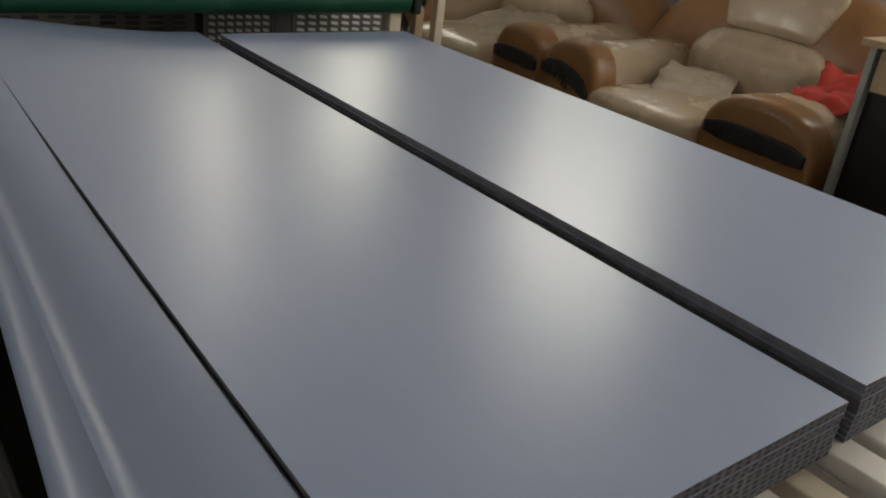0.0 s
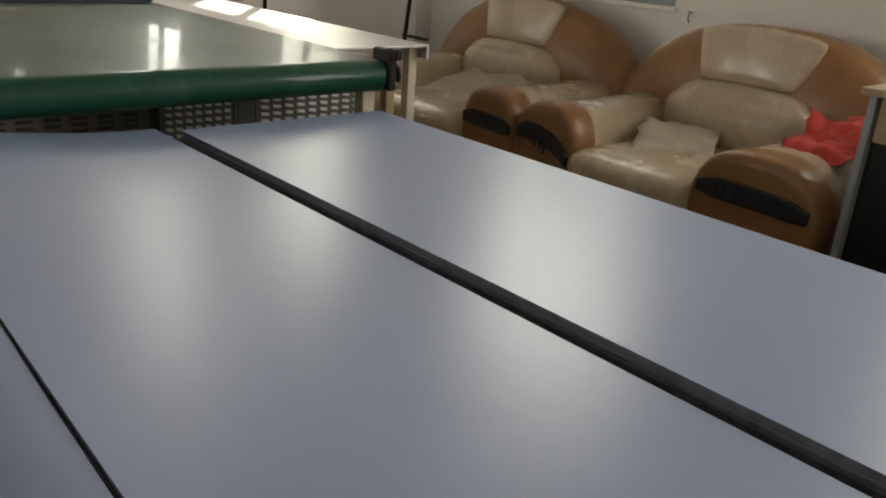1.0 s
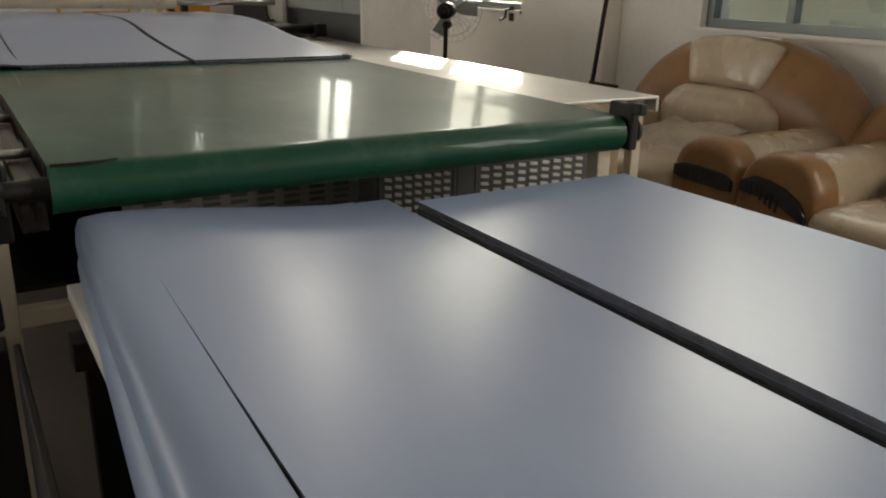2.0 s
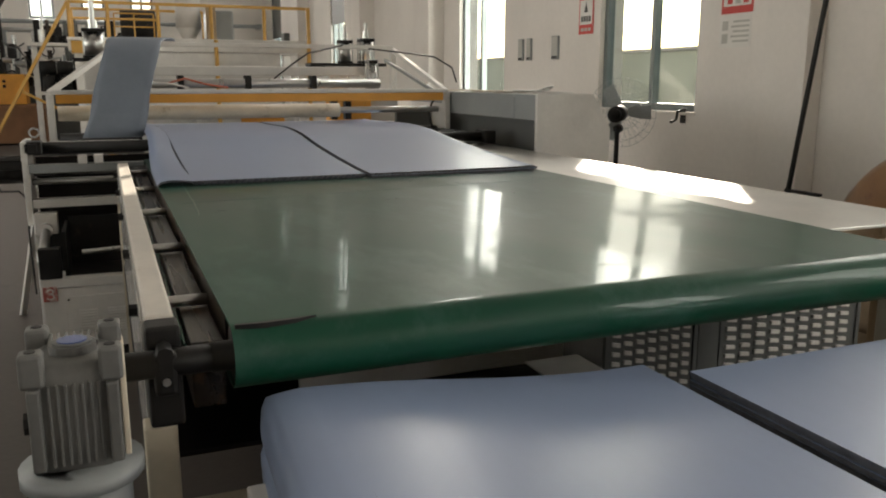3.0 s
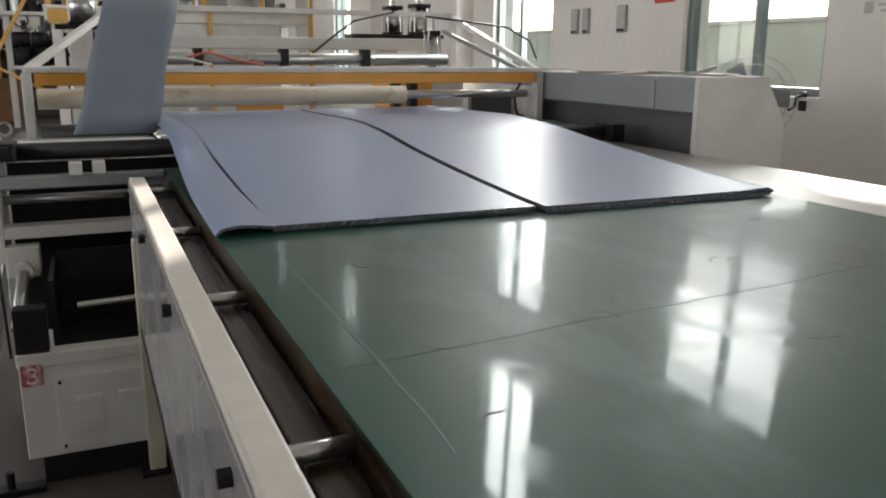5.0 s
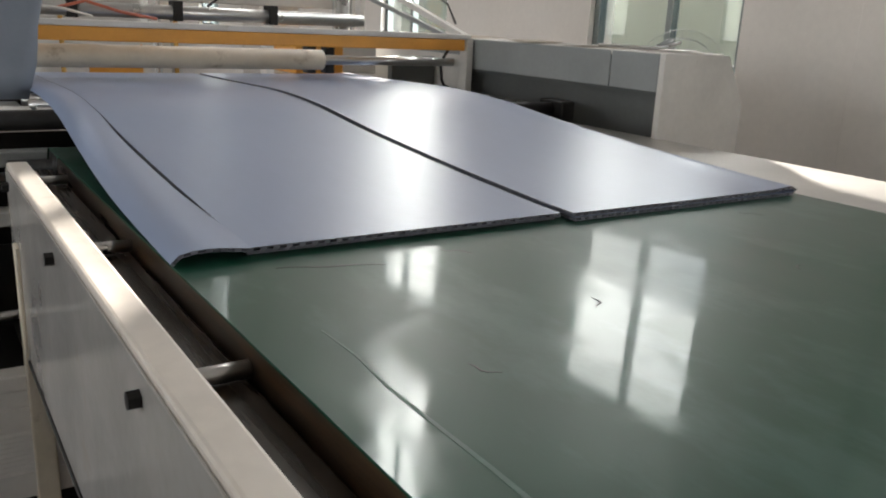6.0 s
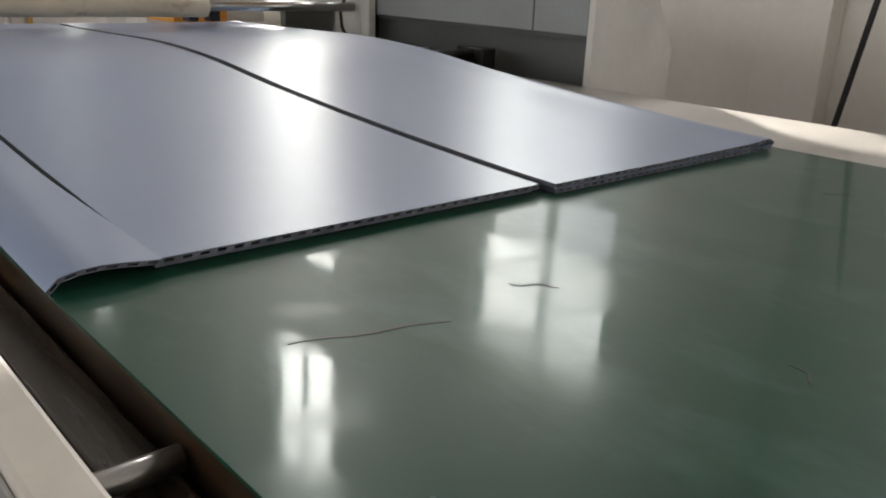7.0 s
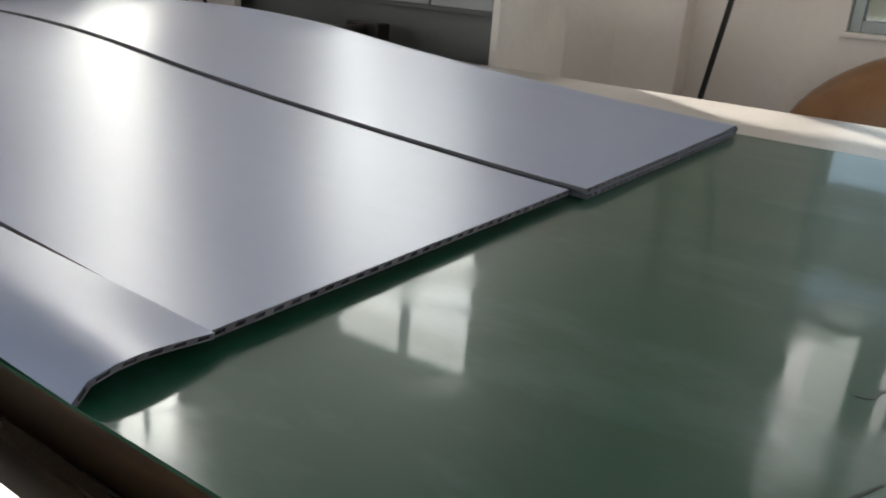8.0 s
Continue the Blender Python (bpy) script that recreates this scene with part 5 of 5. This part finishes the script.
for q in range(3):
    a = 2 * math.pi * q / 3 + 0.4
    d, s_ = e1 * math.cos(a) + e2 * math.sin(a), -e1 * math.sin(a) + e2 * math.cos(a)
    bb = B()
    v = [bb.verts.new(FC + FD * (0.04 + z_) + d * u + s_ * w) for z_ in (0.0, 0.004) for u, w in ((0.03, -0.02), (0.11, -0.055), (0.20, -0.04), (0.20, 0.05), (0.10, 0.04), (0.03, 0.02))]
    bb.faces.new(v[:6])
    bb.faces.new(v[6:][::-1])
    for k2 in range(6):
        bb.faces.new((v[k2], v[(k2 + 1) % 6], v[6 + (k2 + 1) % 6], v[6 + k2]))
    part("blade", bb, M_GREY, fn)
part("knob", rd(FC + FD * -0.02 + Vector((0, 0, -0.1)), FC + FD * -0.08 + Vector((0, 0, -0.1)), 0.03, 12), M_BLACK, fn)

# leaning bar and its foot
lb = thing("leaning_bar", (3.6, 2.5, 0), "long black steel bar leaning by the wall", "bar")
part("bar", bar(B(), (3.60, 2.60, 0.0), (3.60, 2.33, 1.9), 0.022, 0.022, 0.002), M_BLACK, lb)
part("bracket", bx(3.585, 3.615, 2.27, 2.53, 0.615, 0.632, bev=0.002), M_BLACK, lb)
sw = thing("wall_hook", (EX, 0.55, 0.95), "small pale plastic hook on the wall", "hook")
part("hook", pipe(B(), [(EX - 0.002, 0.50, 0.99), (EX - 0.03, 0.50, 1.0), (EX - 0.035, 0.50, 0.96), (EX - 0.02, 0.50, 0.94)], 0.006), M_GREY, sw)

# ---- the far end of the line ----
def far(x, z):
    """From a place at 9 m to the same line of sight at 14 m."""
    return -0.17 + (x + 0.17) * 1.506, 1.28 + (z - 1.28) * 1.506


pf = thing("service_platform", (1.2, 14.0, 0), "yellow tubular guard rail on a white machine platform", "platform")
xa, zt = far(-0.45, 2.12)
xb, _ = far(2.17, 2.12)
zb_ = 1.95
part("deck", bx(xa - 0.05, xb + 0.05, 13.9, 15.6, zb_ - 0.20, zb_, bev=0.01), M_WHITE, pf)
part("deck_edge", bx(xa - 0.06, xb + 0.06, 13.86, 13.899, zb_ - 0.03, zb_ + 0.02, bev=0.004), M_WHITE, pf)
for x in (xa, 0.0, 0.80, 1.68, 2.6):
    part("rail_post", rd((x, 14.0, zb_), (x, 14.0, zt), 0.032, 10), M_YELLOW, pf)
part("top_rail", bx(xa, xb, 13.975, 14.025, zt - 0.03, zt + 0.02, bev=0.004), M_YELLOW, pf)
part("mid_rail", rd((xa, 14.0, zb_ + 0.33), (0.80, 14.0, zb_ + 0.33), 0.02, 10), M_YELLOW, pf)
part("back_rail", rd((xa, 15.5, zt), (1.7, 15.5, zt), 0.024, 10), M_YELLOW, pf)
for x in (xa, 1.7):
    part("rail_post", rd((x, 15.5, zb_), (x, 15.5, zt), 0.024, 10), M_YELLOW, pf)
# light cage before the drum
for x in (0.10, 0.42, 0.74):
    part("cage_bar", rd((x, 14.22, zb_), (x, 14.22, zb_ + 0.44), 0.012, 8), M_YELLOW, pf)
for z in (zb_ + 0.02, zb_ + 0.22, zb_ + 0.44):
    part("cage_bar", rd((0.10, 14.22, z), (0.74, 14.22, z), 0.012, 8), M_YELLOW, pf)
part("kick_plate", bx(xa, -0.05, 13.87, 13.9, zb_ - 0.24, zb_ - 0.04, bev=0.004), M_YELLOW, pf)
part("orange_column", bx(-0.28, -0.05, 14.2, 14.4, 0.0, zb_ - 0.20, bev=0.01), M_ORANGE, pf, "orange column under the deck")
for x in (xa + 0.1, xb - 0.1, xa + 2.0):
    part("column", bx(x - 0.07, x + 0.07, 14.0, 14.14, 0, zb_ - 0.20), M_WHITE, pf)
    part("column", bx(x - 0.07, x + 0.07, 15.3, 15.44, 0, zb_ - 0.20), M_WHITE, pf)
part("tall_post", rd((1.72, 13.82, 0.0), (1.72, 13.82, zb_ + 0.01), 0.035, 10), M_YELLOW, pf)
part("tall_post", bx(xb - 0.03, xb + 0.03, 13.79, 13.85, 0.0, zt, bev=0.004), M_YELLOW, pf)
# slatted white skirt
for i in range(12):
    z = 0.95 + i * 0.062
    part("slat", bx(xa + 1.15, xb - 0.6, 13.93, 13.945, z, z + 0.045), M_WHITE, pf)
part("skirt_frame", bx(xa + 1.1, xb - 0.5, 13.95, 13.96, 0.6, 1.74), M_WHITE, pf)

ld = thing("stair_rail", (-1.4, 14.0, 0), "sloping yellow tube stair rail up to the platform", "stair rail")
part("stringer", bar(B(), (-2.05, 14.15, 0.02), (xa, 14.0, zt), 0.06, 0.05, 0.004), M_YELLOW, ld)
part("stay", bar(B(), (-1.42, 14.1, 1.1), (-0.72, 14.05, 0.72), 0.05, 0.04, 0.004), M_YELLOW, ld)

# extruder: barrel, hopper, drives
exd = thing("extruder", (0.5, 15.0, 0), "white and orange extruder with dark motors and pipes", "machine")
part("hopper_drum", rd((far(0.08, 0)[0], 14.7, far(0, 1.90)[1]), (far(0.47, 0)[0], 14.7, far(0, 1.90)[1]), 0.27, 28), M_BLACK, exd, "black drum on the platform", True)
part("drum_stand", bx(far(0.15, 0)[0], far(0.4, 0)[0], 14.5, 14.9, zb_, far(0, 1.90)[1] - 0.2), M_DGREY, exd)
part("white_hopper", rod(rd((far(0.85, 0)[0], 14.8, zb_ + 0.25), (far(0.85, 0)[0], 14.8, zb_ + 0.75), 0.22, 24), (far(0.85, 0)[0], 14.8, zb_), (far(0.85, 0)[0], 14.8, zb_ + 0.25), 0.08, 24, r2=0.22), M_WHITE, exd, "white feed hopper", True)
part("hopper_spring", pipe(B(), [(far(0.95, 0)[0] + 0.05 * math.cos(q * 0.8), 14.4 + 0.05 * math.sin(q * 0.8), zb_ + 0.8 + q * 0.012) for q in range(40)], 0.012, 6), M_STEEL, exd, "", True)
part("gear_housing", bx(far(1.05, 0)[0], far(1.35, 0)[0], 14.4, 15.1, zb_, zb_ + 0.55, bev=0.03), M_GREY, exd)
part("panel_board", bx(far(1.02, 0)[0], far(1.13, 0)[0], 14.2, 14.3, zb_, zb_ + 0.62, bev=0.01), M_WOOD, exd)
part("base", bx(xa + 0.2, xb - 0.2, 14.3, 15.2, 0.0, 0.75, bev=0.02), M_WHITE, exd)
part("orange_door", bx(xb - 1.2, xb - 0.4, 14.27, 14.3, 0.1, 0.7, bev=0.01), M_ORANGE, exd, "orange machine door")

rs = random.Random(21)
dr = thing("drive_unit", (-1.6, 17.2, 0), "white and orange drive cabinets on a long base", "machine")


def far17(x, z):
    return -0.17 + (x + 0.17) * 1.865, 1.28 + (z - 1.28) * 1.865


x0, z1 = far17(-1.47, 1.33)
x1, z0 = far17(-1.25, 1.03)
part("white_cabinet", bx(x0, x1, 17.5, 18.3, z0 - 0.02, z1, bev=0.01), M_WHITE, dr)
x2, _ = far17(-0.94, 1.3)
part("orange_cabinet", bx(x1 + 0.004, x2, 17.5, 18.3, z0 - 0.02, z1 + 0.02, bev=0.01), M_ORANGE, dr, "orange control cabinet")
for q in range(2):
    part("button", rd((x1 + 0.2, 17.5, z1 - 0.12 - q * 0.1), (x1 + 0.2, 17.47, z1 - 0.12 - q * 0.1), 0.03, 10), M_BLACK, dr)
crate = thing("crate", (-2.2, 17.4, 0), "long brown cardboard crate on the floor", "crate")
part("body", bx(-3.9, x2 + 0.35, 17.1, 18.5, 0.04, z0 - 0.03, bev=0.01), M_BROWN, crate)
part("lid", bx(-3.93, x2 + 0.38, 17.07, 18.53, z0 - 0.09, z0 - 0.024, bev=0.008), M_BROWN, crate)
part("skid", bx(-3.8, x2 + 0.3, 17.2, 18.4, 0.0, 0.04), M_BLACK, crate)
# cluster of pumps, pipes and motors above
cl_ = thing("pump_cluster", (-1.8, 18.6, 0), "cluster of dark pumps, motors and pipes", "machine")
part("frame", bx(-4.2, 0.6, 18.6, 19.6, 0.0, 1.15, bev=0.02), M_DGREY, cl_)
for i in range(16):
    x = -3.7 + i * 0.27 + rs.uniform(-0.1, 0.1)
    z = 1.15
    h_ = rs.uniform(0.35, 1.25)
    r_ = rs.uniform(0.07, 0.2)
    y = rs.uniform(18.7, 19.3)
    m = (M_BLACK, M_DGREY, M_STEEL, M_GREY, M_BLACK)[i % 5]
    bm = rd((x, y, z), (x, y, z + h_ * 0.7), r_, 18)
    rod(bm, (x, y, z + h_ * 0.7), (x, y, z + h_), r_ * 0.6, 16)
    rod(bm, (x, y, z + h_ * 0.68), (x, y, z + h_ * 0.72), r_ * 1.2, 18)
    part("pump", bm, m, cl_, "", False)
    if i % 2:
        part("pipe", pipe(B(), [(x, y - 0.1, z + h_ * 0.5), (x + 0.2, y - 0.2, z + h_ * 0.55), (x + 0.35, y - 0.2, z + h_ * 0.3), (x + 0.5, y - 0.1, z + 0.1)], 0.03, 8), M_STEEL if i % 4 == 1 else M_BLACK, cl_, "", True)
    else:
        part("motor", rd((x - 0.15, y - 0.25, z + 0.15), (x + 0.15, y - 0.25, z + 0.15), 0.1, 18), M_BLACK, cl_, "", True)
for x in (-3.2, -2.4, -1.2, -0.4):
    part("valve_wheel", pipe(B(), [(x + 0.13 * math.cos(q * 0.45), 18.55, 1.9 + 0.13 * math.sin(q * 0.45)) for q in range(15)], 0.015, 6), M_PIPE if x == -3.2 else M_BLACK, cl_, "", True)
part("chute", bar(B(), (-3.12, 18.52, 1.10), (-1.80, 18.52, 3.2), 0.13, 0.13, 0.01), M_RUST, cl_, "dark sloping conveyor tube")
part("beam_pipe", rd((-5.5, 18.3, 2.1), (-3.0, 18.3, 2.05), 0.06, 12), M_BROWN, cl_, "brown pipe")
# second frame row nearer the stair
mf = thing("mixing_frame", (-0.6, 16.3, 0), "white frame with black gear motors behind the stair", "machine")
for x in (-1.3, -0.35, 0.25):
    part("post", bx(x - 0.05, x + 0.05, 16.2, 16.3, 0, 1.95, bev=0.005), M_WHITE, mf)
part("shelf", bx(-1.35, 0.3, 16.1, 16.7, 1.0, 1.06, bev=0.005), M_WHITE, mf)
part("shelf", bx(-1.35, 0.3, 16.1, 16.7, 1.90, 1.96, bev=0.005), M_WHITE, mf)
for i in range(4):
    x = -1.1 + i * 0.3
    part("gear_motor", rod(rd((x, 16.2, 1.06), (x, 16.2, 1.36), 0.11, 18), (x - 0.14, 16.25, 1.5), (x + 0.14, 16.25, 1.5), 0.13, 18), M_BLACK, mf, "", True)
for i in range(5):
    x = -1.15 + i * 0.28
    part("valve", rod(rd((x, 16.3, 1.96), (x, 16.3, 2.2 + 0.06 * (i % 3)), 0.07, 14), (x, 16.3, 2.2), (x + 0.02, 16.3, 2.45), 0.025, 8), (M_STEEL, M_BLACK, M_DGREY, M_ORANGE, M_BLACK)[i], mf)
# dark boxes, motors and hoses crowded on the shelves
for i in range(22):
    x, z = -1.22 + 0.145 * (i % 11) + rs.uniform(-0.03, 0.03), (1.061, 1.961)[i // 11]
    w, h_ = rs.uniform(0.05, 0.085), rs.uniform(0.25, 0.72) if i < 11 else rs.uniform(0.12, 0.5)
    m = (M_BLACK, M_DGREY, M_BLACK, M_GREY, M_BLACK, M_RUST, M_BLACK)[i % 7]
    if i % 3:
        bm = bx(x - w, x + w, 16.40, 16.62, z, z + h_, bev=0.01)
        join(bm, bx(x - w * 0.6, x + w * 0.6, 16.37, 16.40, z + h_ * 0.35, z + h_ * 0.8, bev=0.004))
        part("control_box", bm, m, mf)
    else:
        bm = rd((x, 16.5, z), (x, 16.5, z + h_ * 0.75), w, 16)
        rod(bm, (x, 16.5, z + h_ * 0.75), (x, 16.5, z + h_), w * 0.5, 12)
        part("pump", bm, m, mf)
    if i % 4 == 1:
        part("hose", pipe(B(), [(x, 16.36, z + h_ * 0.7), (x + 0.08, 16.2, z + h_ * 0.55), (x + 0.16, 16.2, z + h_ * 0.25), (x + 0.2, 16.36, z + 0.06)], 0.018, 8), (M_STEEL, M_BLACK)[i % 2], mf, "", True)
for i in range(12):
    x, h_ = -2.75 + 0.15 * i + rs.uniform(-0.04, 0.04), rs.uniform(0.3, 1.15)
    part("standpipe", rod(rd((x, 18.66, 1.15), (x, 18.66, 1.15 + h_), 0.045, 12), (x, 18.66, 1.15 + h_), (x, 18.66, 1.19 + h_), 0.075, 12), (M_BLACK, M_GREY, M_DGREY, M_WHITE)[i % 4], cl_)
# crowded valves, cables and small boxes on the drive line
for i in range(34):
    x, z = -3.5 + 0.085 * i + rs.uniform(-0.05, 0.05), 1.15 + rs.uniform(0.0, 0.75)
    w, h_ = rs.uniform(0.035, 0.10), rs.uniform(0.08, 0.34)
    m = (M_BLACK, M_DGREY, M_STEEL, M_BLACK, M_RUST, M_GREY, M_BLACK, M_CREAM)[i % 8]
    if i % 3 == 0:
        part("valve", rod(rd((x - w, 18.5, z), (x + w, 18.5, z), w * 0.7, 12), (x, 18.5, z), (x, 18.5, z + h_), w * 0.3, 8), m, cl_)
    elif i % 3 == 1:
        part("junction_box", join(bx(x - w, x + w, 18.42, 18.58, z, z + h_, bev=0.01), bx(x - w * 0.7, x + w * 0.7, 18.40, 18.42, z + 0.02, z + h_ - 0.02, bev=0.003)), m, cl_)
    else:
        part("cable", pipe(B(), [(x, 18.45, z + h_), (x + 0.12, 18.4, z + h_ * 0.4), (x + 0.25, 18.4, z + 0.05 * (i % 4)), (x + 0.42, 18.45, z + h_ * 0.8)], 0.016, 6), m, cl_, "", True)
for i in range(5):
    x = -3.3 + i * 0.62
    part("column", bx(x - 0.04, x + 0.04, 18.46, 18.54, 1.15, 2.3 + 0.2 * (i % 3), bev=0.006), (M_STEEL, M_DGREY, M_BLACK)[i % 3], cl_)
part("duct", rd((-2.6, 18.9, 2.35), (-0.6, 18.9, 2.30), 0.05, 12), M_STEEL, cl_, "bright steel duct", True)
# cable tray and drop wires along the far windows
ct = thing("cable_tray", (0, 20.5, 2.6), "thin dark pipes along the far wall", "pipe")
part("pipe", rd((-6.5, 21.6, 2.68), (3.9, 21.6, 2.68), 0.05, 10), M_GREY, ct)
part("stay", bx(-6.4, -6.3, 21.55, 22.0, 2.62, 2.74), M_GREY, ct)
part("stay", bx(3.8, 3.9, 21.55, 22.0, 2.62, 2.74), M_GREY, ct)
# dark tall cabinets along the window wall beyond the line
for y, h_ in ((17.6, 2.3),):
    dk = thing("electrical_cabinet", (3.85, y, 0), "tall dark electrical cabinet against the wall", "cabinet", "electrical cabinets")
    part("body", bx(3.65, EX - 0.26, y - 0.2, y + 0.2, 0, h_, bev=0.01), M_DGREY, dk)
    part("door", bx(3.64, 3.65, y - 0.18, y + 0.18, 0.08, h_ - 0.05, bev=0.003), M_DGREY, dk)


def motions():
    """The belt's marks run forward; the sheets on it creep."""
    for ob, y0 in marks:
        walk(ob, [(t, pose(-0.7, y0 - 0.19 * t - 1.5, 0)) for t in (0.0, 2.0, 4.0, 6.0, 8.0)])
    for ob, v in ((sheet_left, 0.0098), (sheet_right, 0.0105)):
        walk(ob, [(t, pose(0, -v * t, 0)) for t in (0.0, 2.0, 4.0, 6.0, 8.0)])


motions()
